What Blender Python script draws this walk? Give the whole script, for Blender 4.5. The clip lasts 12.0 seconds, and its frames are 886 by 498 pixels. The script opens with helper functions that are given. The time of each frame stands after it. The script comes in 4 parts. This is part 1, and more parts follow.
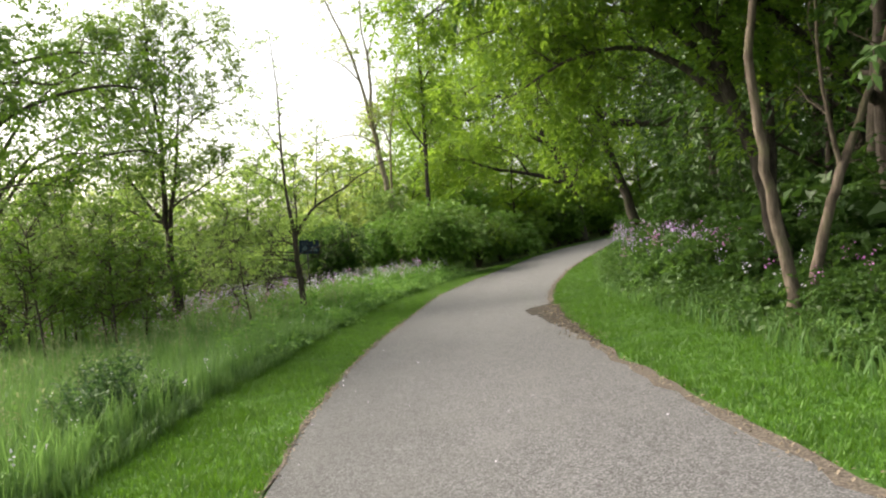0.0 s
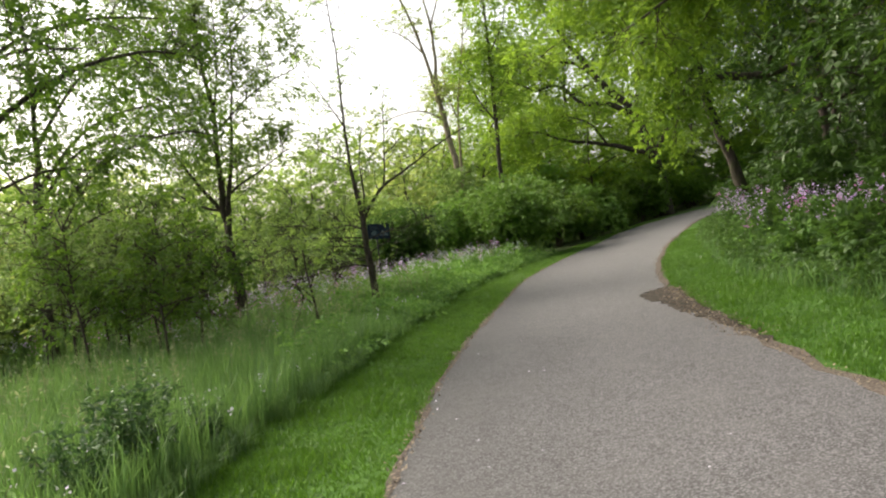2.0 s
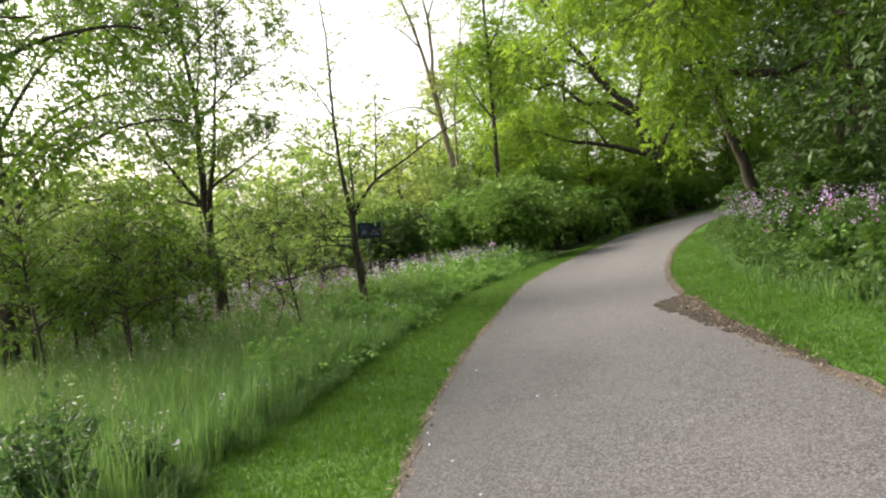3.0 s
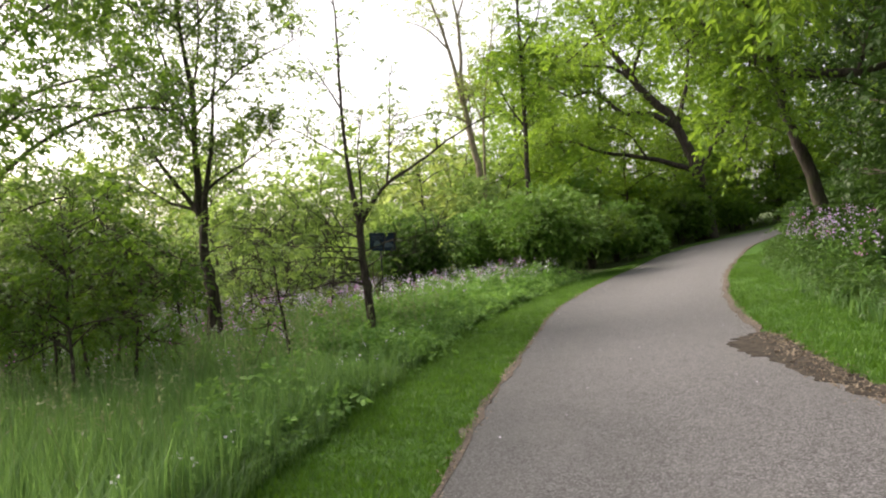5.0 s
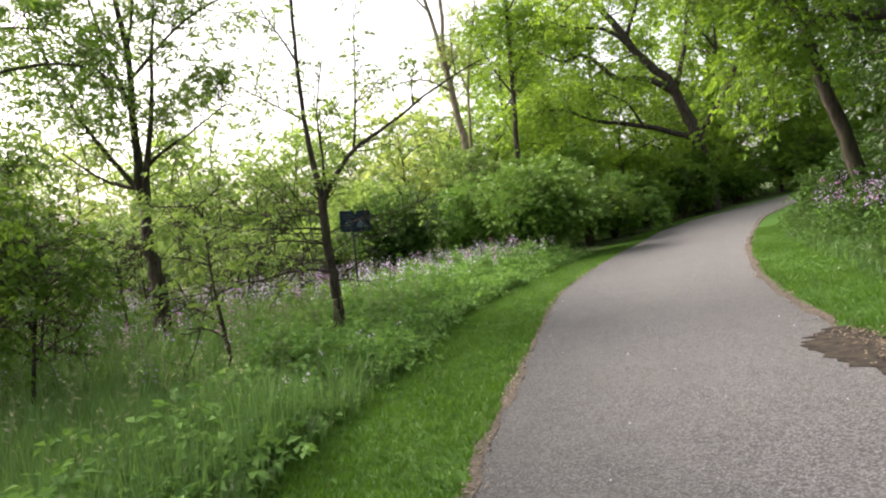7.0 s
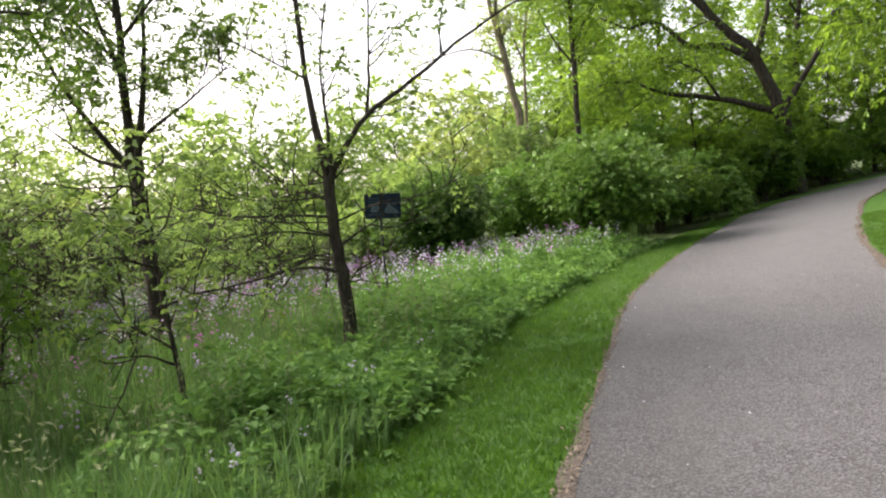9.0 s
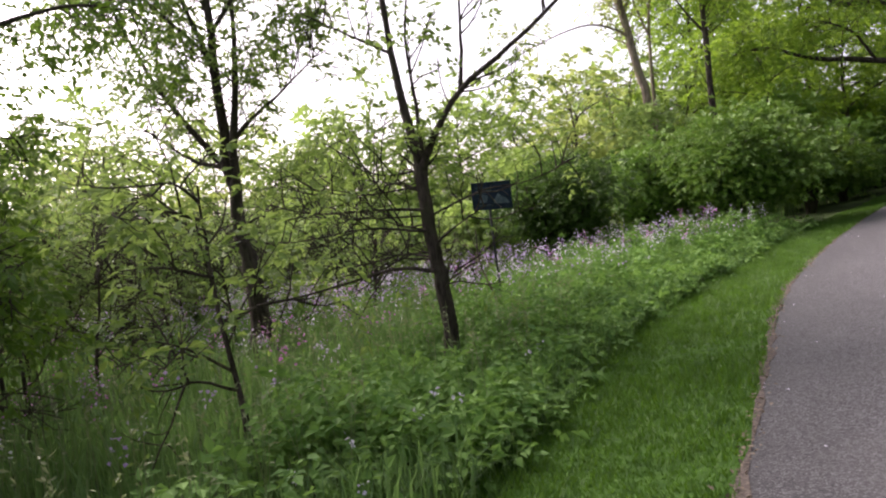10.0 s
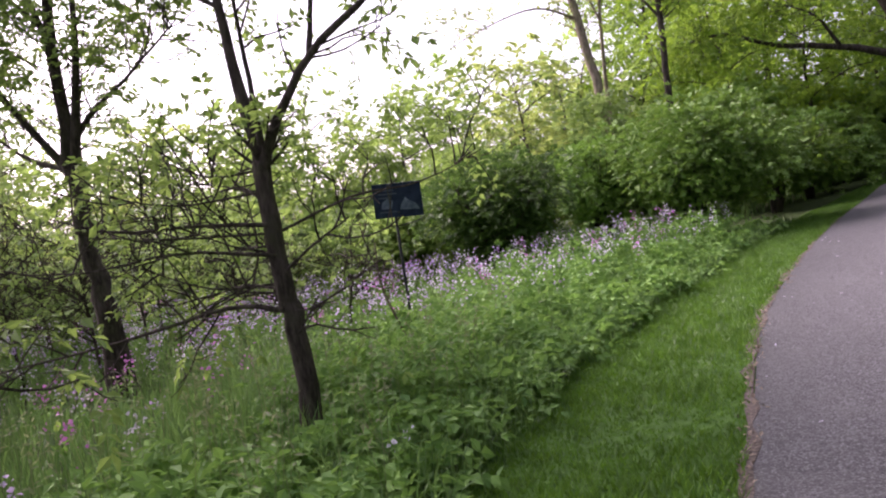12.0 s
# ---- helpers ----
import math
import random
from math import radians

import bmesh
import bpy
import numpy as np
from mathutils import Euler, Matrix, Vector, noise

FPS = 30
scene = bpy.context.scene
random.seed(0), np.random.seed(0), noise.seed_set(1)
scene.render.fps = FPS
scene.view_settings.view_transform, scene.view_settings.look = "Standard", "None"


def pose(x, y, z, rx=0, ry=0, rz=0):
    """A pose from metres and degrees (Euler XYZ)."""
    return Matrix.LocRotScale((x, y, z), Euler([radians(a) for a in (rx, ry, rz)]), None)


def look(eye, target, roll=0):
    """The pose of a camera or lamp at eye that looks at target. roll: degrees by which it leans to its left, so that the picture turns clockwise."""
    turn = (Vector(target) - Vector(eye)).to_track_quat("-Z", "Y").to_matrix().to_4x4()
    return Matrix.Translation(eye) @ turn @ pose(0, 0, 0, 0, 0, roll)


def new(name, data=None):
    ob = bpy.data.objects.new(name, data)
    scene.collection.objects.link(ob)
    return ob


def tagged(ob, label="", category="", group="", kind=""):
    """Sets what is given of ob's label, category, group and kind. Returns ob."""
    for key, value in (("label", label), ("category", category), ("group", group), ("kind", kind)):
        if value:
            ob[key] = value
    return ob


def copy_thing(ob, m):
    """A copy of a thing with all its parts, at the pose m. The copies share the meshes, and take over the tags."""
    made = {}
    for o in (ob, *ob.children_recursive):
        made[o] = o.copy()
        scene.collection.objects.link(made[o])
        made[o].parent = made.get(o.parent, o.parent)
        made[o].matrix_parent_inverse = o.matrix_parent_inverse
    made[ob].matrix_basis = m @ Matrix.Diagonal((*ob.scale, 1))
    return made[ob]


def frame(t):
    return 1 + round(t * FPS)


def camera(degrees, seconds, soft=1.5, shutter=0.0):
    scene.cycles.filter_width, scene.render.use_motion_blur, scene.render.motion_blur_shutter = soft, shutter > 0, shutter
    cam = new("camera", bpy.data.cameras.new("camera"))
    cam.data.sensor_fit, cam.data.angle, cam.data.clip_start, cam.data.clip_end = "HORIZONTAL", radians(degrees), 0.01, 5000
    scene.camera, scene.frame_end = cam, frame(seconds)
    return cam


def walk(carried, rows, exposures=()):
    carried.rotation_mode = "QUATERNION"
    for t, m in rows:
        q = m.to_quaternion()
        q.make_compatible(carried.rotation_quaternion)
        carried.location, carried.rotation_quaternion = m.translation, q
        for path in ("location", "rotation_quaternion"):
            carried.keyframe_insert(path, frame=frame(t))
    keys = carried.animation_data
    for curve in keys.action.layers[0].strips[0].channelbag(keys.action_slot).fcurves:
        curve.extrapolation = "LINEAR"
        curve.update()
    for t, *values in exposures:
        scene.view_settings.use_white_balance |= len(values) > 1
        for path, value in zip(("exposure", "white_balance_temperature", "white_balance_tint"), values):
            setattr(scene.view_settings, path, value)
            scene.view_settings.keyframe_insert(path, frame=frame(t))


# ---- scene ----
cam = camera(57.4, 12.0, soft=2.1)
METRES, EYE, TILT, LEAN, TURN = 15.6, 1.5, 0.0, 0.0, 0.0
ROWS = [
    (0.0, 0.0, 0.0, 0.0, -0.09, -1.62, 3.21),
    (0.5, -0.0086, 0.0414, -0.0016, -1.3, -2.75, 3.59),
    (1.0, -0.0175, 0.0816, -0.0006, -0.6, -3.51, 2.93),
    (1.5, -0.0278, 0.1179, -0.002, 3.15, -3.26, 3.3),
    (2.0, -0.0321, 0.1583, -0.0059, 4.49, -2.51, 5.54),
    (2.5, -0.0374, 0.1977, -0.0079, 5.45, -2.85, 4.49),
    (3.0, -0.04, 0.2397, -0.0092, 4.07, -2.46, 4.62),
    (5.0, -0.0459, 0.4012, -0.0153, 6.01, -1.28, 3.18),
    (5.5, -0.0488, 0.44, -0.0165, 4.04, -1.62, 4.41),
    (6.0, -0.052, 0.4788, -0.0157, 6.15, -1.97, 4.6),
    (6.5, -0.057, 0.5211, -0.0183, 4.94, -2.82, 4.41),
    (8.5, -0.0553, 0.6945, -0.0222, 7.2, -2.56, 4.41),
    (9.0, -0.0563, 0.7407, -0.0229, 9.28, -3.63, 4.59),
    (9.5, -0.0552, 0.7859, -0.0256, 14.45, -3.77, 6.2),
    (10.0, -0.0595, 0.829, -0.0272, 18.29, -3.31, 7.09),
    (10.5, -0.06, 0.8678, -0.0287, 16.57, -2.22, 9.14),
    (11.0, -0.0612, 0.9088, -0.0279, 20.08, -2.18, 9.27),
    (11.5, -0.0624, 0.9515, -0.0277, 18.82, -3.66, 8.27),
    (12.0, -0.0555, 0.993, -0.0287, 15.68, -3.72, 7.83),
]
walk(cam, [(t, pose(0, 0, EYE, TILT, LEAN, TURN) @ pose(METRES * x, METRES * y, METRES * z, 90 + pitch, roll, yaw)) for t, x, y, z, yaw, pitch, roll in ROWS], [(0.0, 1.56, 7180, 7), (0.5, 1.25, 7180, 7), (1.0, 1.64, 7180, 8), (2.0, 1.36, 7180, 9), (2.5, 1.47, 7180, 9), (3.0, 1.58, 7180, 10), (5.5, 1.48, 7150, 14), (6.0, 1.58, 7150, 14), (6.5, 1.66, 7050, 14), (8.5, 1.83, 6950, 14), (9.0, 1.68, 6800, 15), (9.5, 1.54, 6700, 20), (10.0, 1.29, 6600, 27), (10.5, 1.2, 6500, 32), (11.0, 1.07, 6450, 35), (11.5, 1.33, 6400, 37), (12.0, 1.5, 6350, 39)])

# ---- light ----
SUN_ELEVATION, SUN_AZIMUTH = 38.0, -64.0      # degrees; azimuth from +y, negative to the left
world = bpy.data.worlds.new("sky_world")
scene.world = world
world.use_nodes = True
wn = world.node_tree.nodes
sky = wn.new("ShaderNodeTexSky")
sky.sky_type = "NISHITA"
sky.sun_disc = False
sky.sun_elevation = radians(SUN_ELEVATION)
sky.sun_rotation = radians(SUN_AZIMUTH)
sky.air_density, sky.dust_density, sky.ozone_density = 0.75, 4.0, 0.5
wn["Background"].inputs["Strength"].default_value = 0.145
haze = wn.new("ShaderNodeHueSaturation")     # thin high cloud takes most of the blue away
haze.inputs["Saturation"].default_value = 0.4
world.node_tree.links.new(sky.outputs[0], haze.inputs["Color"])
world.node_tree.links.new(haze.outputs[0], wn["Background"].inputs["Color"])
sun = new("sun", bpy.data.lights.new("sun", "SUN"))
sun.data.energy, sun.data.angle, sun.data.color = 1.8, radians(30), (1.0, 0.94, 0.84)
_az, _el = radians(SUN_AZIMUTH), radians(SUN_ELEVATION)
sun.matrix_world = look((0, 0, 40), Vector((0, 0, 40)) - Vector((math.sin(_az) * math.cos(_el), math.cos(_az) * math.cos(_el), math.sin(_el))))


# ---- materials ----
def nodes_of(name):
    mat = bpy.data.materials.new(name)
    mat.use_nodes = True
    return mat, mat.node_tree.nodes, mat.node_tree.links, mat.node_tree.nodes["Principled BSDF"]


def mixed(nodes, links, fac, a, b):
    m = nodes.new("ShaderNodeMix")
    m.data_type = "RGBA"
    for socket, value in ((m.inputs[0], fac), (m.inputs[6], a), (m.inputs[7], b)):
        if isinstance(value, bpy.types.NodeSocket):
            links.new(value, socket)
        elif isinstance(value, tuple):
            socket.default_value = (*value, 1)
        else:
            socket.default_value = value
    return m.outputs[2]


def noise_at(nodes, links, scale, detail=4.0, rough=0.6, stretch=(1, 1, 1)):
    co = nodes.new("ShaderNodeTexCoord")
    mp = nodes.new("ShaderNodeMapping")
    mp.inputs["Scale"].default_value = stretch
    links.new(co.outputs["Object"], mp.inputs[0])
    n = nodes.new("ShaderNodeTexNoise")
    n.inputs["Scale"].default_value, n.inputs["Detail"].default_value, n.inputs["Roughness"].default_value = scale, detail, rough
    links.new(mp.outputs[0], n.inputs["Vector"])
    return n.outputs[0]


def ramp(nodes, links, value, lo, hi):
    r = nodes.new("ShaderNodeMapRange")
    r.inputs[1].default_value, r.inputs[2].default_value = lo, hi
    links.new(value, r.inputs[0])
    return r.outputs[0]


def bumped(nodes, links, bsdf, height, strength, distance):
    b = nodes.new("ShaderNodeBump")
    b.inputs["Strength"].default_value, b.inputs["Distance"].default_value = strength, distance
    links.new(height, b.inputs["Height"])
    links.new(b.outputs[0], bsdf.inputs["Normal"])


def leaf_material(name, dark, light, through_colour, share=0.4, rough=0.5, patch=0.9, weight=0.35):
    """Leaf or blade: a waxy upper side, and light that comes through it."""
    mat, n, k, p = nodes_of(name)
    geo = n.new("ShaderNodeNewGeometry")
    info = n.new("ShaderNodeObjectInfo")
    big = ramp(n, k, noise_at(n, k, patch, 3), 0.35, 0.65)
    add = n.new("ShaderNodeMath")
    add.operation = "MULTIPLY_ADD"
    k.new(geo.outputs["Random Per Island"], add.inputs[0])
    add.inputs[1].default_value = 1 - weight
    half = n.new("ShaderNodeMath")
    half.operation = "MULTIPLY"
    k.new(big, half.inputs[0])
    half.inputs[1].default_value = weight
    k.new(half.outputs[0], add.inputs[2])
    col = mixed(n, k, add.outputs[0], dark, light)
    hue = n.new("ShaderNodeHueSaturation")
    vary = n.new("ShaderNodeMapRange")
    vary.inputs[3].default_value, vary.inputs[4].default_value = 0.85, 1.15
    k.new(info.outputs["Random"], vary.inputs[0])
    k.new(vary.outputs[0], hue.inputs["Value"])
    k.new(col, hue.inputs["Color"])
    k.new(hue.outputs[0], p.inputs["Base Color"])
    p.inputs["Roughness"].default_value = rough
    p.inputs["Specular IOR Level"].default_value = 0.3
    tr = n.new("ShaderNodeBsdfTranslucent")
    k.new(mixed(n, k, 0.6, hue.outputs[0], through_colour), tr.inputs["Color"])
    mx = n.new("ShaderNodeMixShader")
    mx.inputs[0].default_value = share
    k.new(p.outputs[0], mx.inputs[1])
    k.new(tr.outputs[0], mx.inputs[2])
    k.new(mx.outputs[0], n["Material Output"].inputs["Surface"])
    return mat


def bark_material(name, dark, light):
    mat, n, k, p = nodes_of(name)
    fine = noise_at(n, k, 14, 6, 0.7, (1, 1, 0.22))
    wide = noise_at(n, k, 2.2, 3)
    col = mixed(n, k, ramp(n, k, fine, 0.38, 0.64), dark, light)
    moss = mixed(n, k, ramp(n, k, wide, 0.52, 0.72), col, (light[0] * 0.6, light[1] * 0.75, light[2] * 0.5))
    k.new(moss, p.inputs["Base Color"])
    p.inputs["Roughness"].default_value = 0.9
    p.inputs["Specular IOR Level"].default_value = 0.15
    bumped(n, k, p, fine, 0.8, 0.03)
    return mat


def plain_material(name, a, b, scale, rough=0.8, bump=0.0, distance=0.01):
    mat, n, k, p = nodes_of(name)
    v = noise_at(n, k, scale, 5)
    k.new(mixed(n, k, ramp(n, k, v, 0.35, 0.65), a, b), p.inputs["Base Color"])
    p.inputs["Roughness"].default_value = rough
    p.inputs["Specular IOR Level"].default_value = 0.2
    if bump:
        bumped(n, k, p, v, bump, distance)
    return mat


def asphalt_material():
    mat, n, k, p = nodes_of("worn_asphalt")
    stones = noise_at(n, k, 85, 3, 0.9)
    grit = noise_at(n, k, 17, 5, 0.7)
    blotch = noise_at(n, k, 1.3, 6, 0.65)
    streak = noise_at(n, k, 0.8, 6, 0.7, (2.6, 0.3, 1))
    co = n.new("ShaderNodeTexCoord")
    chips = n.new("ShaderNodeTexVoronoi")
    chips.inputs["Scale"].default_value = 80
    k.new(co.outputs["Object"], chips.inputs["Vector"])
    shade = n.new("ShaderNodeSeparateColor")
    k.new(chips.outputs["Color"], shade.inputs[0])
    col = mixed(n, k, ramp(n, k, shade.outputs[0], 0.1, 1.0), (0.0170, 0.0165, 0.0185), (0.245, 0.239, 0.257))
    col = mixed(n, k, ramp(n, k, stones, 0.52, 0.95), col, (0.101, 0.099, 0.106))
    gaps = ramp(n, k, chips.outputs["Distance"], 0.35, 0.75)
    col = mixed(n, k, gaps, col, (0.040, 0.039, 0.040))
    col = mixed(n, k, ramp(n, k, grit, 0.50, 1.1), col, (0.130, 0.125, 0.134))
    col = mixed(n, k, ramp(n, k, blotch, 0.48, 1.0), col, (0.116, 0.113, 0.115))
    col = mixed(n, k, ramp(n, k, streak, 0.58, 0.85), col, (0.072, 0.070, 0.074))
    # worn pale by feet and wheels along the middle, dark and little used along the meadow side
    across = n.new("ShaderNodeAttribute")
    across.attribute_name = "across"
    worn = n.new("ShaderNodeMath")
    worn.operation = "MULTIPLY_ADD"
    k.new(noise_at(n, k, 0.9, 5, 0.65, (1.6, 0.5, 1)), worn.inputs[0])
    worn.inputs[1].default_value = 0.55
    k.new(across.outputs["Fac"], worn.inputs[2])
    tone = n.new("ShaderNodeMapRange")
    tone.inputs[1].default_value, tone.inputs[2].default_value = 0.25, 0.85
    tone.inputs[3].default_value, tone.inputs[4].default_value = 0.66, 1.2
    k.new(worn.outputs[0], tone.inputs[0])
    bright = n.new("ShaderNodeHueSaturation")
    k.new(tone.outputs[0], bright.inputs["Value"])
    k.new(col, bright.inputs["Color"])
    k.new(bright.outputs[0], p.inputs["Base Color"])
    p.inputs["Roughness"].default_value = 0.68
    p.inputs["Specular IOR Level"].default_value = 0.5
    bumped(n, k, p, stones, 0.9, 0.008)
    return mat


ASPHALT = asphalt_material()
GROUND = plain_material("mossy_soil", (0.030, 0.050, 0.014), (0.055, 0.085, 0.022), 3.0, 0.95, 0.6, 0.05)
TURF = plain_material("turf", (0.030, 0.082, 0.010), (0.055, 0.130, 0.016), 9.0, 0.9, 0.7, 0.03)
DIRT = plain_material("edge_dirt", (0.042, 0.036, 0.031), (0.180, 0.148, 0.126), 45.0, 0.95, 0.8, 0.015)
LITTER = plain_material("dry_litter", (0.13, 0.102, 0.076), (0.34, 0.280, 0.215), 5.0, 0.9)
DARK_BARK = bark_material("dark_bark", (0.030, 0.024, 0.020), (0.105, 0.086, 0.074))
GREY_BARK = bark_material("grey_bark", (0.050, 0.042, 0.036), (0.150, 0.128, 0.112))
TAN_BARK = bark_material("tan_bark", (0.085, 0.066, 0.052), (0.215, 0.170, 0.134))
# pale bark, its colour lifted and warmed for the golden light on it
SUNLIT_PALE_BARK = bark_material("sunlit_pale_bark", (0.130, 0.105, 0.080), (0.330, 0.275, 0.205))
LEAF_FRESH = leaf_material("fresh_leaf", (0.078, 0.155, 0.028), (0.190, 0.305, 0.075), (0.42, 0.58, 0.13), 0.48)
LEAF_MAPLE = leaf_material("maple_leaf", (0.062, 0.150, 0.016), (0.155, 0.275, 0.032), (0.38, 0.57, 0.055), 0.48)
# maple leaf a little darker, canopy shade put into the colour
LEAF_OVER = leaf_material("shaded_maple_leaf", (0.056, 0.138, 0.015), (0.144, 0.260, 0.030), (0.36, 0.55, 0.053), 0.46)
LEAF_BANK = leaf_material("bank_leaf", (0.040, 0.105, 0.013), (0.105, 0.205, 0.025), (0.24, 0.40, 0.045), 0.38)
LEAF_MUTED = leaf_material("muted_leaf", (0.080, 0.150, 0.038), (0.185, 0.285, 0.085), (0.34, 0.48, 0.13), 0.45)
LEAF_DEEP = leaf_material("deep_leaf", (0.034, 0.085, 0.018), (0.080, 0.155, 0.032), (0.15, 0.28, 0.045), 0.32)
LEAF_BUSH = leaf_material("bush_leaf", (0.070, 0.165, 0.028), (0.230, 0.400, 0.080), (0.30, 0.48, 0.07), 0.2, 0.4)
# leaf of the bank wood, darkened: the wood's shade is put into its colour
LEAF_SHADE = leaf_material("shade_leaf", (0.023, 0.058, 0.012), (0.054, 0.110, 0.021), (0.10, 0.20, 0.030), 0.28)
# yellower, brighter green: low sun on the leaves is put into the colour
LEAF_SUNLIT = leaf_material("sunlit_leaf", (0.125, 0.185, 0.036), (0.265, 0.345, 0.095), (0.55, 0.66, 0.17), 0.5)
LEAF_WEED = leaf_material("weed_leaf", (0.044, 0.130, 0.024), (0.215, 0.385, 0.088), (0.27, 0.47, 0.09), 0.3, 0.68, 2.2, 0.5)
LEAF_NETTLE = leaf_material("nettle_leaf", (0.026, 0.070, 0.022), (0.055, 0.120, 0.036), (0.10, 0.20, 0.05), 0.3)
BLADE_TALL = leaf_material("meadow_grass", (0.031, 0.096, 0.023), (0.160, 0.286, 0.094), (0.23, 0.395, 0.088), 0.40, 0.5, 1.8, 0.5)
BLADE_SEED = leaf_material("seed_head", (0.16, 0.21, 0.09), (0.28, 0.32, 0.16), (0.34, 0.40, 0.18), 0.4)
BLADE_LAWN = leaf_material("lawn_grass", (0.016, 0.058, 0.006), (0.098, 0.222, 0.023), (0.17, 0.34, 0.028), 0.33, 0.5, 4.5, 0.6)
SOIL_DARK = plain_material("wet_soil", (0.016, 0.013, 0.011), (0.064, 0.052, 0.042), 9.0, 0.9, 0.8, 0.02)
PETAL_LILAC = leaf_material("lilac_petal", (0.46, 0.31, 0.62), (0.68, 0.55, 0.82), (0.62, 0.45, 0.78), 0.3, 0.6)
PETAL_WHITE = leaf_material("pale_petal", (0.58, 0.52, 0.70), (0.80, 0.78, 0.84), (0.70, 0.62, 0.80), 0.3, 0.6)
PETAL_PINK = leaf_material("magenta_petal", (0.50, 0.14, 0.48), (0.72, 0.34, 0.68), (0.70, 0.24, 0.62), 0.3, 0.6)


# ---- mesh helpers ----
class Geo:
    """Collects vertices, quads and triangles for one mesh."""

    def __init__(self):
        self.v, self.q, self.t, self.n = [], [], [], 0

    def add(self, verts, quads=None, tris=None):
        verts = np.asarray(verts, dtype=np.float64).reshape(-1, 3)
        if quads is not None and len(quads):
            self.q.append(np.asarray(quads).reshape(-1, 4) + self.n)
        if tris is not None and len(tris):
            self.t.append(np.asarray(tris).reshape(-1, 3) + self.n)
        self.v.append(verts)
        self.n += len(verts)
        return self

    def mesh(self, name, smooth=False):
        me = bpy.data.meshes.new(name)
        v = np.concatenate(self.v) if self.v else np.zeros((0, 3))
        q = np.concatenate(self.q) if self.q else np.zeros((0, 4), int)
        t = np.concatenate(self.t) if self.t else np.zeros((0, 3), int)
        me.vertices.add(len(v))
        me.vertices.foreach_set("co", v.ravel())
        me.loops.add(q.size + t.size)
        me.loops.foreach_set("vertex_index", np.concatenate((q.ravel(), t.ravel())).astype(np.int32))
        me.polygons.add(len(q) + len(t))
        starts = np.concatenate((np.arange(len(q)) * 4, q.size + np.arange(len(t)) * 3)).astype(np.int32)
        me.polygons.foreach_set("loop_start", starts)
        me.polygons.foreach_set("use_smooth", np.full(len(starts), smooth))
        me.update(calc_edges=True)
        return me


def part(name, geo, material, parent=None, label="", smooth=False):
    """One mesh object, under a thing or a part."""
    me = geo.mesh(name, smooth) if isinstance(geo, Geo) else geo
    if isinstance(geo, bmesh.types.BMesh):
        me = bpy.data.meshes.new(name)
        geo.to_mesh(me)
        geo.free()
    if not me.materials:
        me.materials.append(material)
    ob = new(name, me)
    if parent is not None:
        ob.parent = parent
        ob.matrix_parent_inverse = Matrix.Identity(4)
    if label:
        tagged(ob, label)
    return ob


def smooth_line(points, steps=4):
    """A Catmull-Rom line through the points."""
    p = np.asarray(points, float)
    p = np.vstack((2 * p[0] - p[1], p, 2 * p[-1] - p[-2]))
    out = []
    for i in range(1, len(p) - 2):
        for s in np.arange(steps) / steps:
            a, b, c, d = p[i - 1], p[i], p[i + 1], p[i + 2]
            out.append(0.5 * (2 * b + (c - a) * s + (2 * a - 5 * b + 4 * c - d) * s * s + (3 * b - a - 3 * c + d) * s ** 3))
    out.append(p[-2])
    return np.array(out)


def tube(geo, path, radii, sides, rng=None, rough=0.0, cap=True):
    path, radii = np.asarray(path, float), np.asarray(radii, float)
    tangent = np.gradient(path, axis=0)
    tangent /= np.linalg.norm(tangent, axis=1)[:, None] + 1e-9
    ref = np.array((1.0, 0, 0)) if abs(tangent[0, 0]) < 0.8 else np.array((0, 1.0, 0))
    side = np.cross(tangent, ref)
    side /= np.linalg.norm(side, axis=1)[:, None] + 1e-9
    other = np.cross(tangent, side)
    ang = np.arange(sides) * 2 * np.pi / sides
    ring = side[:, None, :] * np.cos(ang)[None, :, None] + other[:, None, :] * np.sin(ang)[None, :, None]
    r = np.repeat(radii[:, None], sides, 1)
    if rng is not None and rough:
        r = r * (1 + rough * rng.uniform(-1, 1, r.shape))
    v = (path[:, None, :] + ring * r[:, :, None]).reshape(-1, 3)
    n, i, j = len(path), np.arange(len(path) - 1)[:, None], np.arange(sides)[None, :]
    k = (j + 1) % sides
    q = np.stack((i * sides + j, i * sides + k, (i + 1) * sides + k, (i + 1) * sides + j), -1).reshape(-1, 4)
    tip = []
    if cap:
        v = np.vstack((v, path[-1] + tangent[-1] * radii[-1]))
        tip = [((n - 1) * sides + a, (n - 1) * sides + (a + 1) % sides, n * sides) for a in range(sides)]
    geo.add(v, q, tip)


def unit(a):
    return a / (np.linalg.norm(a, axis=-1, keepdims=True) + 1e-9)


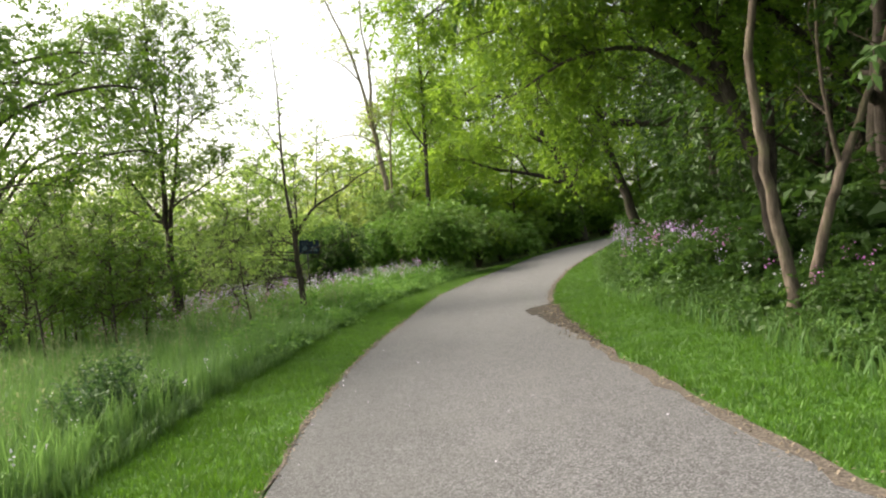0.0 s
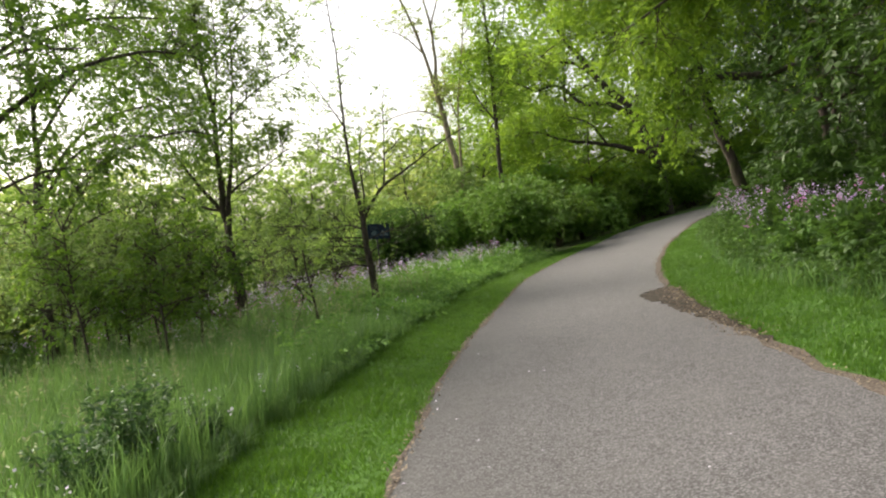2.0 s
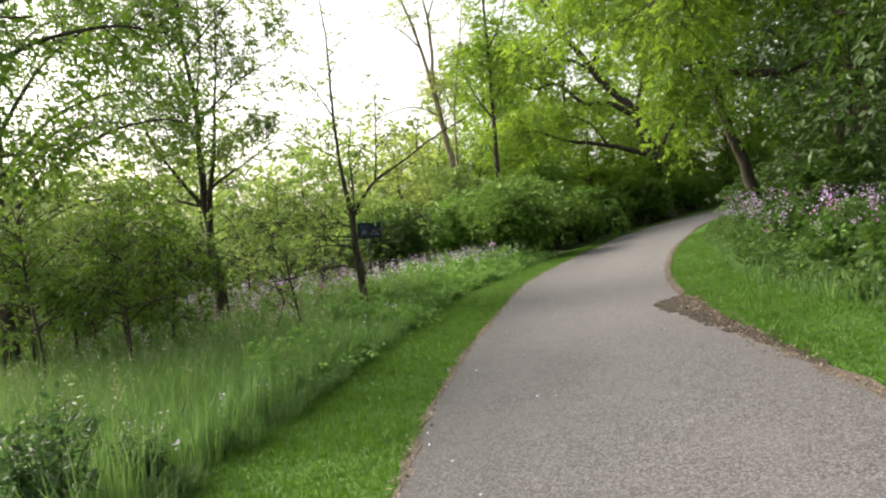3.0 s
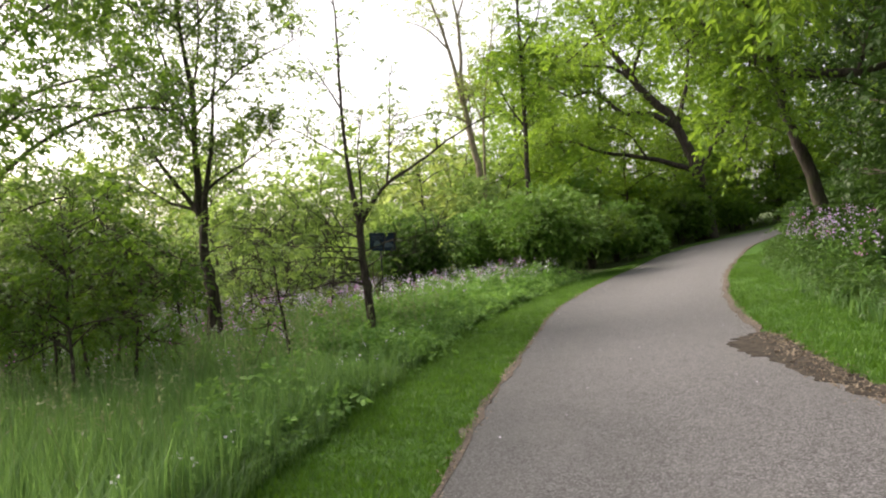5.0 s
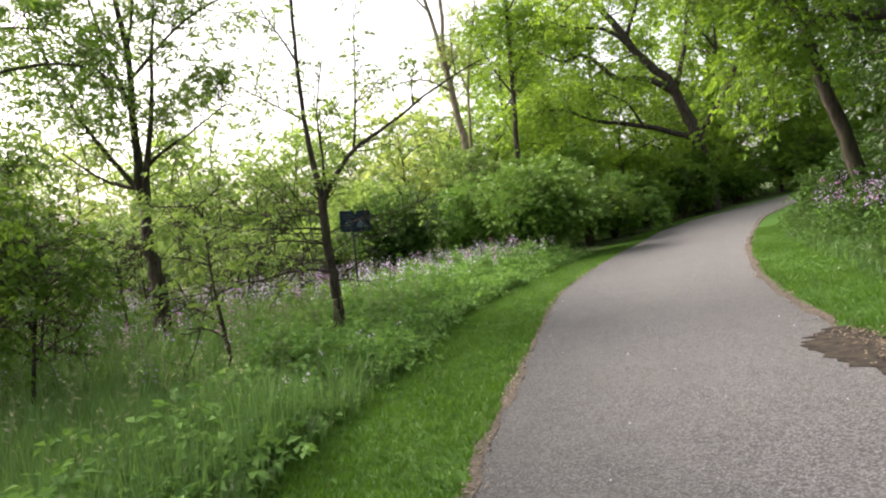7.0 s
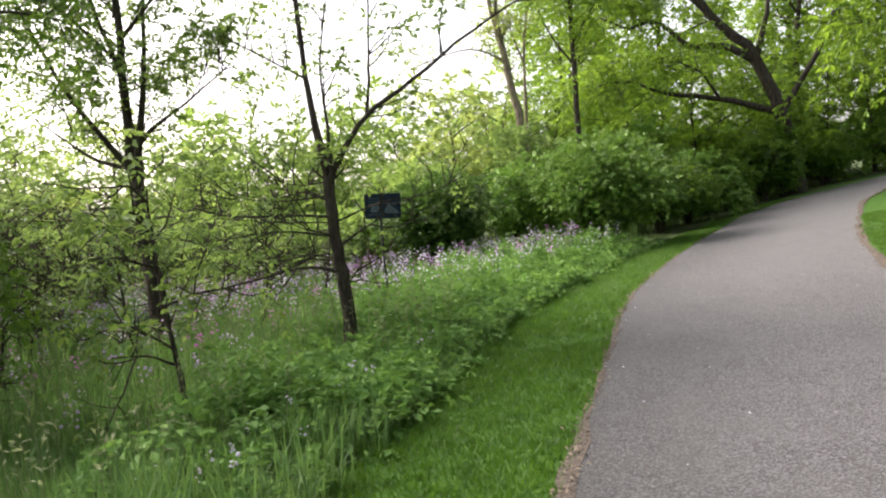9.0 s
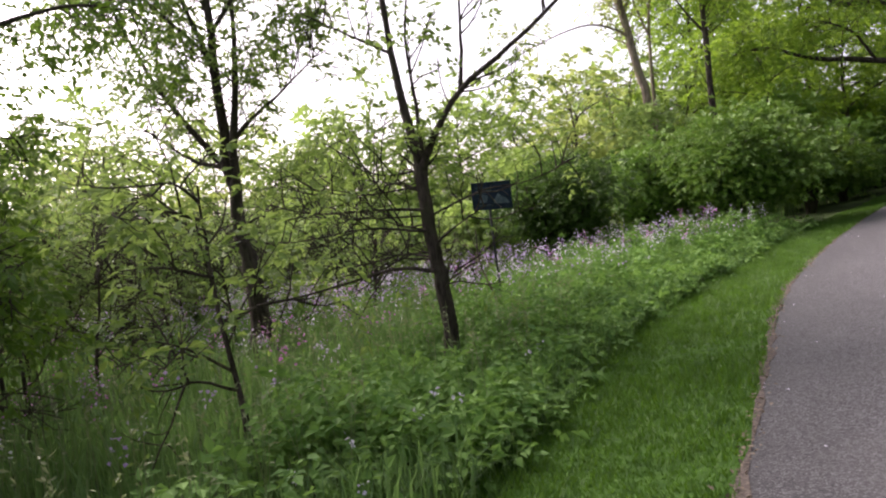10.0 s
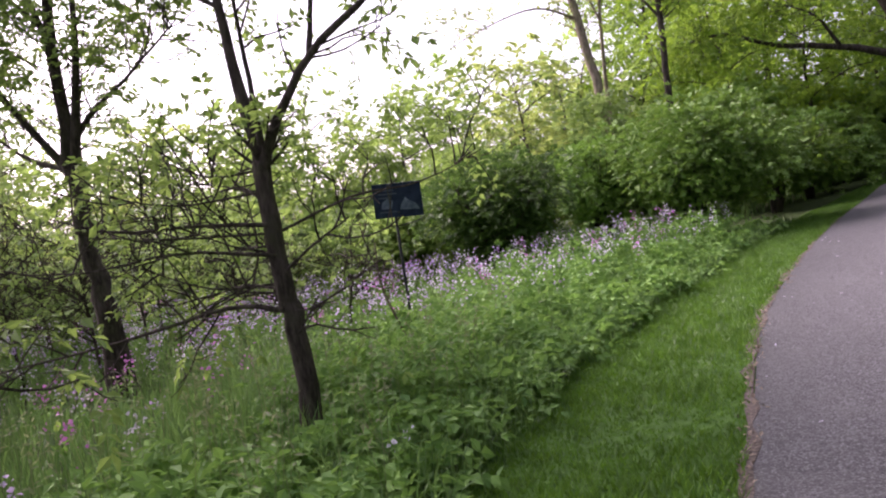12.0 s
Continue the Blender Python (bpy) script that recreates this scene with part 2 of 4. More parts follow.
def leaves(geo, centres, size, rng, droop=0.25, wide=0.55, flat=0.8):
    """A folded pointed leaf at each centre."""
    c = np.asarray(centres, float)
    n = len(c)
    if not n:
        return
    d = rng.normal(size=(n, 3))
    d[:, 2] = d[:, 2] * 0.6 - droop
    d = unit(d)
    up = rng.normal(size=(n, 3)) * (1 - flat) * 1.6
    up[:, 2] += 1
    s = unit(np.cross(d, unit(up)))
    nn = np.cross(s, d)
    length = (size * rng.uniform(0.65, 1.35, n))[:, None]
    w = length * wide * 0.5
    v = np.stack((c, c + d * length * 0.42 + s * w + nn * w * 0.35, c + d * length - nn * w * 0.2, c + d * length * 0.42 - s * w + nn * w * 0.35), 1).reshape(-1, 3)
    b = np.arange(n)[:, None] * 4
    geo.add(v, None, np.concatenate((b + [[0, 1, 2]], b + [[0, 2, 3]])))


def fronds(geo, start, heading, length, size, rng, pairs=3, droop=0.45, wide=0.5):
    """Sprays of leaves: a bending stalk each, set with leaves on both sides and one at its end."""
    n = len(start)
    if not n:
        return
    d = unit(heading + rng.normal(size=(n, 3)) * 0.35)
    d = unit(d * (1, 1, 0.7))
    side = unit(np.cross(d, (0, 0, 1) + rng.normal(size=(n, 3)) * 0.35))
    up = np.cross(side, d)
    long = (length * rng.uniform(0.6, 1.3, n))[:, None, None]
    t = np.repeat(np.linspace(0.3, 0.95, pairs), 2)
    t, sign = np.append(t, 1.0), np.append(np.tile((1.0, -1.0), pairs), 0.0)
    m = len(t)
    t = t[None, :, None] + rng.normal(size=(n, m, 1)) * 0.05
    fall = np.array((0, 0, -droop))
    c = start[:, None] + d[:, None] * long * t + fall * long * t * t
    e = d[:, None] * rng.uniform(0.4, 0.8, (n, m, 1)) + fall * t * 1.2 + side[:, None] * sign[None, :, None] * 0.85
    e = unit(e + rng.normal(size=(n, m, 3)) * 0.2).reshape(-1, 3)
    lift = unit(np.repeat(up, m, 0) + rng.normal(size=(n * m, 3)) * 0.3)
    s = unit(np.cross(e, lift))
    nn = np.cross(s, e)
    c = c.reshape(-1, 3)
    far = (size * rng.uniform(0.65, 1.3, n * m))[:, None]
    w = far * wide * 0.5
    v = np.stack((c, c + e * far * 0.42 + s * w + nn * w * 0.3, c + e * far - nn * w * 0.25, c + e * far * 0.42 - s * w + nn * w * 0.3), 1).reshape(-1, 3)
    b = np.arange(n * m)[:, None] * 4
    geo.add(v, None, np.concatenate((b + [[0, 1, 2]], b + [[0, 2, 3]])))


def shoots(rng, path, count, length, first=0.3, lift=0.3, along=0.5, points=5):
    """Side shoots of a branch: lines that leave it and bend upwards."""
    out = []
    for _ in range(count):
        t = first + (1 - first) * rng.random() ** 0.8
        x = t * (len(path) - 1)
        i = min(int(x), len(path) - 2)
        p = path[i] + (path[i + 1] - path[i]) * (x - i)
        tang = unit(path[i + 1] - path[i])
        d = rng.normal(size=3)
        d -= tang * d.dot(tang)
        d = unit(unit(d) + along * tang + (0, 0, lift))
        size = length * rng.uniform(0.55, 1.2) * (1.15 - 0.55 * t)
        line = [p]
        for k in range(points - 1):
            d = unit(d + rng.normal(size=3) * 0.16 + (0, 0, 0.06))
            line.append(line[-1] + d * size / (points - 1))
        out.append(np.array(line))
    return out


def root(name, place, label, category, group="", kind=""):
    ob = new(name)
    ob.location = place
    return tagged(ob, label, category, group, kind)


def tree(name, base, label, limbs, bark, leaf, seed, shoot=(6, 1.2), twig=(4, 0.5), leaf_count=6, leaf_size=0.1, spread=0.22, droop=0.25, category="tree", group="", bare=0.0, sides=9, first=0.3, lift=0.3, fine=True, bare_low=(-9, 0)):
    """A tree: the first limb is the trunk. Limbs: points from the base, first and last radius."""
    rng = np.random.default_rng(seed)
    ob = root(name, base, label, category, group)
    twigs, crown = Geo(), Geo()
    spots, ways = [], []
    for number, (points, r0, r1) in enumerate(limbs):
        line = smooth_line(points, 4)
        steps = np.linspace(0, 1, len(line))
        line[1:-1] += rng.normal(size=(len(line) - 2, 3)) * r0 * 0.12
        radii = r0 + (r1 - r0) * steps ** 0.8
        if number == 0:
            radii = radii * (1 + 0.35 * np.exp(-steps * 16))
        g = Geo()
        tube(g, line, radii, sides if number == 0 else 7, rng, 0.07)
        part("trunk" if number == 0 else "limb", g, bark, ob, smooth=True)
        size = np.linalg.norm(line[-1] - line[0])
        count = max(2, int(shoot[0] * (0.6 + 0.25 * size)))
        for a in shoots(rng, line, count, shoot[1], first if number == 0 else (0.62 if r0 > 0.12 else 0.2), lift):
            tube(twigs, a, np.linspace(0.009 + min(r1 * 0.15, 0.02), 0.005, len(a)), 5 if fine else 3, cap=False)
            for b in shoots(rng, a, twig[0], twig[1], 0.2, lift * 0.6, 0.6, 4) + [a[1:]]:
                if fine and len(b) == 4:
                    tube(twigs, b, np.linspace(0.006, 0.003, len(b)), 3, cap=False)
                if rng.random() < (bare_low[1] if b[-1][2] < bare_low[0] else bare):
                    continue
                many = int(leaf_count / 7 + rng.random())
                t = rng.uniform(0.3, 1.0, many) * (len(b) - 1)
                i = np.clip(t.astype(int), 0, len(b) - 2)
                spots.append(b[i] + (b[i + 1] - b[i]) * (t - i)[:, None] + rng.normal(size=(many, 3)) * spread * 0.12)
                ways.append(unit(b[i + 1] - b[i]) + rng.normal(size=(many, 3)) * 0.5)
    tagged(part("branchwork", twigs, bark, ob), kind="stuff")
    if spots:
        fronds(crown, np.concatenate(spots), np.concatenate(ways), leaf_size * 2.6, leaf_size, rng, 3, droop + 0.2)
        tagged(part("crown", crown, leaf, ob), kind="stuff")
    return ob


def forest_limbs(rng, height, reach, radius, bole=0.3, limbs=8, lean=(0, 0)):
    """Trunk and limbs of a broad-crowned woodland tree."""
    top = np.array((lean[0], lean[1], height))
    trunk = [top * s + np.append(rng.normal(size=2) * 0.12 * s * 2, 0) for s in np.linspace(0, 1, 6)]
    trunk[0] = np.zeros(3)
    out = [(trunk, radius, radius * 0.15)]
    line = smooth_line(trunk, 6)
    for k in range(limbs):
        t = bole + (0.94 - bole) * (k + rng.random() * 0.7) / limbs
        p = line[int(t * (len(line) - 1))]
        a = k * 2.4 + rng.uniform(-0.5, 0.5)
        far = reach * (1.15 - 0.75 * (t - bole) / (1 - bole)) * rng.uniform(0.75, 1.15)
        d = np.array((math.cos(a), math.sin(a), 0))
        rise = rng.uniform(0.15, 0.6)
        out.append(([p, p + d * far * 0.35 + (0, 0, far * rise * 0.45), p + d * far * 0.7 + (0, 0, far * rise * 0.75), p + d * far + (0, 0, far * rise * 0.8)], radius * (0.5 - 0.3 * t), 0.014))
    return out


def bush(name, base, size, label, leaf, seed, count=6000, leaf_size=0.1, stems=9, bark=None, category="bush", group="", shell=0.55, low=0.9):
    """A bush: stems from the ground and leaves in uneven clumps round them."""
    rng = np.random.default_rng(seed)
    ob = root(name, base, label, category, group)
    g = Geo()
    rx, ry, rz = size
    tips = []
    for k in range(stems):
        a = rng.uniform(0, 6.28)
        e = rng.uniform(0.15, 0.85)
        end = np.array((math.cos(a) * rx * e, math.sin(a) * ry * e, rz * rng.uniform(0.75, 0.95) * math.sqrt(1 - 0.6 * e * e) * 1.0))
        line = smooth_line([(math.cos(a) * 0.1, math.sin(a) * 0.1, -0.05), end * (0.35, 0.35, 0.5), end], 4)
        tube(g, line, np.linspace(0.022, 0.006, len(line)), 5, cap=False)
        for b in shoots(rng, line, 5, min(rx, rz) * 0.45, 0.3, 0.2):
            tube(g, b, np.linspace(0.008, 0.003, len(b)), 3, cap=False)
    tagged(part("stemwork", g, bark or DARK_BARK, ob), kind="stuff")
    mounds = max(9, min(26, count // 550))
    d = unit(rng.normal(size=(mounds * 3, 3)) + (0, 0, 0.25))
    d = d[d[:, 2] > -low * rng.random(len(d))][:mounds]
    mounds = len(d)
    lump = np.array([0.9 + 0.3 * noise.noise(Vector(x) * 2.1 + Vector((seed * 3.1, 0, 0))) for x in d])
    c = d * (lump * rng.uniform(shell * 0.72, 0.95, mounds))[:, None] * (rx, ry, rz * 0.5) + (0, 0, rz * 0.45)
    size = (rx * ry * rz) ** (1 / 3) * rng.uniform(0.20, 0.42, mounds)
    c[:, 2] = np.maximum(c[:, 2], size * 0.5)
    g = Geo()
    many = int(count * 0.8 / 9)
    each = rng.integers(0, mounds, many)
    o = unit(rng.normal(size=(many, 3)) + 0.7 * d[each] + (0, 0, 0.35))
    ragged = 0.80 + 0.22 * rng.random(many) + 0.25 * (rng.random(many) < 0.07)
    spots = c[each] + o * (size[each] * ragged)[:, None] * (1.1, 1.1, 0.85)
    spots[:, 2] = np.maximum(spots[:, 2], 0.05)
    keep = (spots[:, 2] > rz * 0.42) | (rng.random(many) < (0.22 if low < 0.5 else 1.0))
    fronds(g, spots[keep], (o + (0, 0, 0.15))[keep], leaf_size * 2.2, leaf_size, rng, 4, 0.3, 0.62)
    inner = rng.normal(size=(int(count * 0.2), 3))
    inner = unit(inner) * (rng.random(len(inner)) ** 0.4)[:, None] * (rx * 0.72, ry * 0.72, rz * 0.36) + (0, 0, rz * 0.5)
    leaves(g, inner, leaf_size * 2.2, rng, 0.1, 0.7, 0.5)
    tagged(part("foliage", g, leaf, ob), kind="stuff")
    return ob


# ---- ground plan ----
def height(x, y):
    """Height of the ground: it falls gently along the walk and banks up to the right."""
    x, y = np.asarray(x, float), np.asarray(y, float)
    yy = np.clip(y, -20, 35)
    return -0.035 * yy + 0.0005 * yy * yy + 0.07 * np.clip(x, -9, 40) + 0.05 * (np.clip(x, 3, 12) - 3)


LEFT_EDGE = [(-1.0, -16), (-1.1, 0), (-1.28, 5.4), (-1.40, 8), (-1.36, 11.5), (-1.15, 14.7), (-0.76, 18.6), (-0.46, 21.4), (-0.12, 24), (1.0, 28.7), (2.35, 33.2), (4.35, 38.8), (6.4, 41.9), (9.0, 44.4), (12.0, 46.8), (18, 49.6), (28, 52), (42, 54)]
RIGHT_EDGE = [(2.3, -16), (2.15, 0), (2.08, 4.2), (1.97, 7), (1.91, 10.4), (1.95, 13.8), (2.25, 17.6), (3.0, 22.3), (4.1, 27), (5.5, 31.5), (7.2, 36.2), (9.3, 39.8), (11.6, 42.2), (14.2, 44), (19.5, 46.3), (29, 48.6), (42, 50.5), (43, 50.6)]
MEADOW_EDGE = [(-3.0, -16), (-3.05, 6), (-3.1, 9), (-2.85, 12.7), (-2.7, 15), (-2.4, 18), (-2.25, 20), (-2.0, 22.6), (-1.6, 24.2), (-0.95, 26.6), (-0.1, 29.8), (1.25, 33.3), (3.4, 38.3), (5.5, 42), (8.4, 45.2), (11.6, 47.8), (18, 50.8), (42, 55)]
BANK_EDGE = [(4.0, -16), (3.7, 0), (3.5, 6.7), (3.5, 9), (3.6, 12), (3.5, 14.5), (3.55, 17.4), (4.1, 21), (5.25, 27.5), (6.5, 31.8), (8.2, 36), (10.2, 39), (12.5, 41.4), (15, 43), (20, 45), (29, 47.2), (42, 49)]


def edge_x(edge, y):
    a = np.array(edge)
    return np.interp(y, a[:, 1], a[:, 0])


def ground_sheet():
    xs = np.unique(np.concatenate((np.linspace(-900, -40, 14), np.linspace(-40, -12, 29), np.linspace(-12, 16, 71), np.linspace(16, 50, 29), np.linspace(50, 900, 14))))
    ys = np.unique(np.concatenate((np.linspace(-900, -20, 14), np.linspace(-20, 60, 101), np.linspace(60, 110, 26), np.linspace(110, 900, 14))))
    gx, gy = np.meshgrid(xs, ys)
    v = np.stack((gx, gy, height(gx, gy)), -1).reshape(-1, 3)
    i, j = np.meshgrid(np.arange(len(ys) - 1), np.arange(len(xs) - 1), indexing="ij")
    n = len(xs)
    q = np.stack((i * n + j, i * n + j + 1, (i + 1) * n + j + 1, (i + 1) * n + j), -1).reshape(-1, 4)
    return tagged(part("ground", Geo().add(v, q), GROUND, smooth=True), "mossy meadow soil under grass and weeds", "ground", kind="structure")


def strip(name, a, b, lift, material, label, category, thick=0.03, across=6, wobble=0.0, seed=1):
    """A strip of ground between two edges, a little above the soil."""
    rng = np.random.default_rng(seed)
    a, b = smooth_line(a, 8), smooth_line(b, 8)
    n = min(len(a), len(b))
    a, b = a[:n].copy(), b[:n].copy()
    if wobble:
        a[:, 0] += rng.normal(size=n) * wobble
        b[:, 0] += rng.normal(size=n) * wobble
    s = np.linspace(0, 1, across + 1)
    xy = a[:, None, :] * (1 - s)[None, :, None] + b[:, None, :] * s[None, :, None]
    z = height(xy[..., 0], xy[..., 1]) + lift
    top = np.concatenate((xy, z[..., None]), -1)
    row = np.concatenate((top[:, :1] - (0, 0, thick + lift), top, top[:, -1:] - (0, 0, thick + lift)), 1)
    m = row.shape[1]
    i, j = np.meshgrid(np.arange(n - 1), np.arange(m - 1), indexing="ij")
    q = np.stack((i * m + j, i * m + j + 1, (i + 1) * m + j + 1, (i + 1) * m + j), -1).reshape(-1, 4)
    ob = part(name, Geo().add(row.reshape(-1, 3), q), material, smooth=False)
    ob.data.attributes.new("across", "FLOAT", "POINT").data.foreach_set("value", np.tile(np.concatenate(((0,), s, (1,))), n).astype(np.float32))
    return tagged(ob, label, category, kind="structure")


def moved(edge, dx):
    return [(x + dx, y) for x, y in edge]


ground_sheet()
strip("road", LEFT_EDGE, RIGHT_EDGE, 0.030, ASPHALT, "grey worn asphalt footpath bending through the wood", "path", across=10)
strip("lawn_verge", MEADOW_EDGE, LEFT_EDGE, 0.018, TURF, "mown green grass verge beside the path", "lawn", across=5)
strip("lawn_bank", RIGHT_EDGE[:-1], BANK_EDGE, 0.018, TURF, "mown green grass bank beside the path", "lawn", across=5)
strip("dirt_edge_west", moved(LEFT_EDGE, -0.045), moved(LEFT_EDGE, 0.012), 0.034, DIRT, "narrow crumbling dirt edge of the path", "dirt", across=2, wobble=0.028, seed=3)
strip("dirt_edge_east", moved(RIGHT_EDGE, -0.04), moved(RIGHT_EDGE, 0.08), 0.034, DIRT, "narrow dirt edge of the path with litter", "dirt", across=2, wobble=0.03, seed=4)
strip("dirt_patch", [(1.985, 10.6), (1.88, 12.4), (1.78, 13.8), (1.70, 15.0), (1.62, 15.9), (1.72, 16.5), (2.15, 17.0)], [(2.0, 10.6), (2.05, 12.4), (2.1, 13.8), (2.18, 15.0), (2.26, 15.9), (2.3, 16.5), (2.25, 17.0)], 0.038, SOIL_DARK, "washed-out brown soil spread over the path's edge", "dirt", across=4, wobble=0.05, seed=5)


# ---- grass ----
def blades(name, spots, tall, width, bend, material, label, seed, segments=2, shift=0.0, patchy=0.5, clump=3.1):
    rng = np.random.default_rng(seed)
    n = len(spots)
    x, y = spots[:, 0], spots[:, 1]
    base = np.stack((x, y, height(x, y) + shift), 1)
    a = rng.uniform(0, 2 * np.pi, n)
    side = np.stack((np.cos(a), np.sin(a), np.zeros(n)), 1)
    b = a + np.pi / 2 + rng.normal(size=n) * 0.5
    lean = np.stack((np.cos(b), np.sin(b), np.zeros(n)), 1)
    field = np.array([noise.noise(Vector((a * 0.9, b * 0.9, 7.0))) + 0.6 * noise.noise(Vector((a * clump, b * clump, 2.0))) for a, b in spots])
    h = (tall * rng.uniform(0.55, 1.2, n) * (1 + patchy * field))[:, None]
    w = (width * rng.uniform(0.6, 1.3, n))[:, None]
    k = (bend * rng.uniform(0.2, 1.4, n))[:, None]
    up = np.array((0, 0, 1.0))
    if segments == 1:
        v = np.stack((base - side * w, base + side * w, base + up * h + lean * k * h), 1)
        g = Geo().add(v.reshape(-1, 3), None, np.arange(n * 3).reshape(-1, 3))
    else:
        mid = base + up * h * 0.6 + lean * k * h * 0.3
        tip = base + up * h * (1 - 0.25 * k) + lean * k * h
        v = np.stack((base - side * w, base + side * w, mid + side * w * 0.7, mid - side * w * 0.7, tip), 1)
        i = np.arange(n)[:, None] * 5
        g = Geo().add(v.reshape(-1, 3), i + [[0, 1, 2, 3]], i + [[3, 2, 4]])
    return tagged(part(name, g, material), label, "grass", kind="stuff")


def scatter(rng, count, y0, y1, left, right, power=1.0):
    """Random places between two edges, denser at the near end as power rises."""
    y = y0 + (y1 - y0) * rng.random(count) ** power
    s = rng.random(count)
    a, b = left(y), right(y)
    return np.stack((a + (b - a) * s, y), 1)


rng = np.random.default_rng(11)
west = scatter(rng, 168000, -4, 43, lambda y: edge_x(MEADOW_EDGE, y) - 0.1, lambda y: edge_x(LEFT_EDGE, y) - 0.03, 1.15)
east = scatter(rng, 105000, -4, 32, lambda y: edge_x(RIGHT_EDGE, y) + 0.1, lambda y: edge_x(BANK_EDGE, y) + 0.3, 1.2)
blades("lawn_grass", np.concatenate((west, east)), 0.055, 0.0068, 0.75, BLADE_LAWN, "short mown bright green grass along the path", 21, 1, 0.015, 0.9, 7.0)


def rough_field(count, y0, y1, left, right, seed, patch=0.35, thin=0.0):
    """Places of tall grass, thinned by a patchy field so that it stands in tufts."""
    p = scatter(np.random.default_rng(seed), count, y0, y1, left, right)
    tuft = np.array([noise.noise(Vector((a * 1.6, b * 1.6, seed))) + 0.5 * noise.noise(Vector((a * 5, b * 5, seed))) for a, b in p])
    keep = np.random.default_rng(seed + 50).random(len(p)) > np.clip((p[:, 1] - 15) / 5, 0, thin)
    return p[(tuft > -patch) & keep]


near = rough_field(118000, -2.0, 25, lambda y: edge_x(MEADOW_EDGE, y) - 7.0, lambda y: edge_x(MEADOW_EDGE, y) + 0.05, 1, thin=0.55)
near = near[np.random.default_rng(9).random(len(near)) < (near[:, 0] - edge_x(MEADOW_EDGE, near[:, 1]) + 7.0) / 3.5]     # thins out into the meadow
blades("tall_grass", near[near[:, 1] < 16], 0.58, 0.006, 0.32, BLADE_TALL, "tall pale green seeding meadow grass", 22, 2)
blades("tall_grass", near[near[:, 1] >= 16], 0.40, 0.0065, 0.4, BLADE_TALL, "lower meadow grass round the young trees", 27, 2)
fringe = rough_field(16000, 3.0, 34, lambda y: edge_x(MEADOW_EDGE, y) - 0.35, lambda y: edge_x(MEADOW_EDGE, y) + 0.22, 4, 0.1, 0.75)
blades("tall_grass", fringe, 0.28, 0.006, 0.7, BLADE_TALL, "shorter grass leaning over the lawn's edge", 25, 2)
far = rough_field(44000, -6.0, 45, lambda y: edge_x(MEADOW_EDGE, y) * 0 - 22, lambda y: edge_x(MEADOW_EDGE, y) - 2.0, 2)
blades("tall_grass", far, 0.55, 0.013, 0.45, BLADE_TALL, "tall meadow grass between the saplings", 23, 2)
bank = rough_field(24000, -6.0, 40, lambda y: edge_x(BANK_EDGE, y) - 0.15, lambda y: edge_x(BANK_EDGE, y) + 3.0, 3, 0.2)
blades("tall_grass", bank, 0.36, 0.010, 0.7, BLADE_TALL, "rough uncut grass on the wooded bank", 24, 2)


def seed_heads(spots, seed):
    """Feathery seed heads on thin stalks above the grass."""
    rng = np.random.default_rng(seed)
    g = Geo()
    for x, y in spots:
        h = rng.uniform(0.65, 0.95)
        base = np.array((x, y, float(height(x, y))))
        top = base + (rng.normal() * 0.1, rng.normal() * 0.1, h)
        tube(g, np.array((base, base * 0.45 + top * 0.55 + (0.01, 0, 0.02), top)), (0.0025, 0.002, 0.0015), 3, cap=False)
        t = rng.uniform(0.72, 1.0, 6)[:, None]
        leaves(g, base + (top - base) * t, 0.055, rng, -0.3, 0.3)
    return tagged(part("grass_seed_heads", g, BLADE_SEED), "pale seed heads above the meadow grass", "grass", kind="stuff")


seed_heads(rough_field(1700, 3.0, 24, lambda y: edge_x(MEADOW_EDGE, y) - 4.5, lambda y: edge_x(MEADOW_EDGE, y) - 0.1, 6, 0.0), 26)


# ---- flowers and weeds ----
def flower_stand(name, spots, tall, seed, petals, label, heads_each=14, petal=0.036):
    """Many flowering stems: green stalks with narrow leaves, and round heads of small petals."""
    rng = np.random.default_rng(seed)
    green, heads = Geo(), [Geo() for _ in petals]
    n = len(spots)
    for k in range(n):
        x, y = spots[k]
        h = tall * rng.uniform(0.65, 1.2)
        base = np.array((x, y, float(height(x, y))))
        top = base + (rng.normal() * 0.07, rng.normal() * 0.07, h)
        line = np.array((base, (base + top) / 2 + rng.normal(size=3) * 0.02, top))
        tube(green, line, (0.006, 0.005, 0.003), 3, cap=False)
        t = rng.uniform(0.15, 0.85, 12)[:, None]
        leaves(green, base + (top - base) * t, 0.13, rng, 0.05, 0.3)
        spots3 = top + rng.normal(size=(heads_each, 3)) * np.array((0.0034, 0.0034, 0.0058)) * heads_each
        leaves(heads[rng.integers(len(petals))], spots3, petal, rng, -0.1, 0.9, 0.3)
    ob = tagged(part(name, green, LEAF_WEED), label, "flowers", kind="stuff")
    for head, material in zip(heads, petals):
        part("blossom", head, material, ob)
    return ob


rng = np.random.default_rng(31)
y = rng.uniform(24.6, 32.0, 820)
x = edge_x(MEADOW_EDGE, y) - 0.5 - rng.random(820) * 14.5
flower_stand("wildflower_patch", np.stack((x, y), 1), 0.75, 32, (PETAL_LILAC, PETAL_WHITE, PETAL_LILAC, PETAL_WHITE, PETAL_LILAC, PETAL_WHITE, PETAL_PINK), "lilac and white wildflowers in front of the thicket")
y = rng.uniform(12.5, 30, 230)
x = edge_x(BANK_EDGE, y) + 0.5 + rng.random(230) ** 1.1 * 2.6
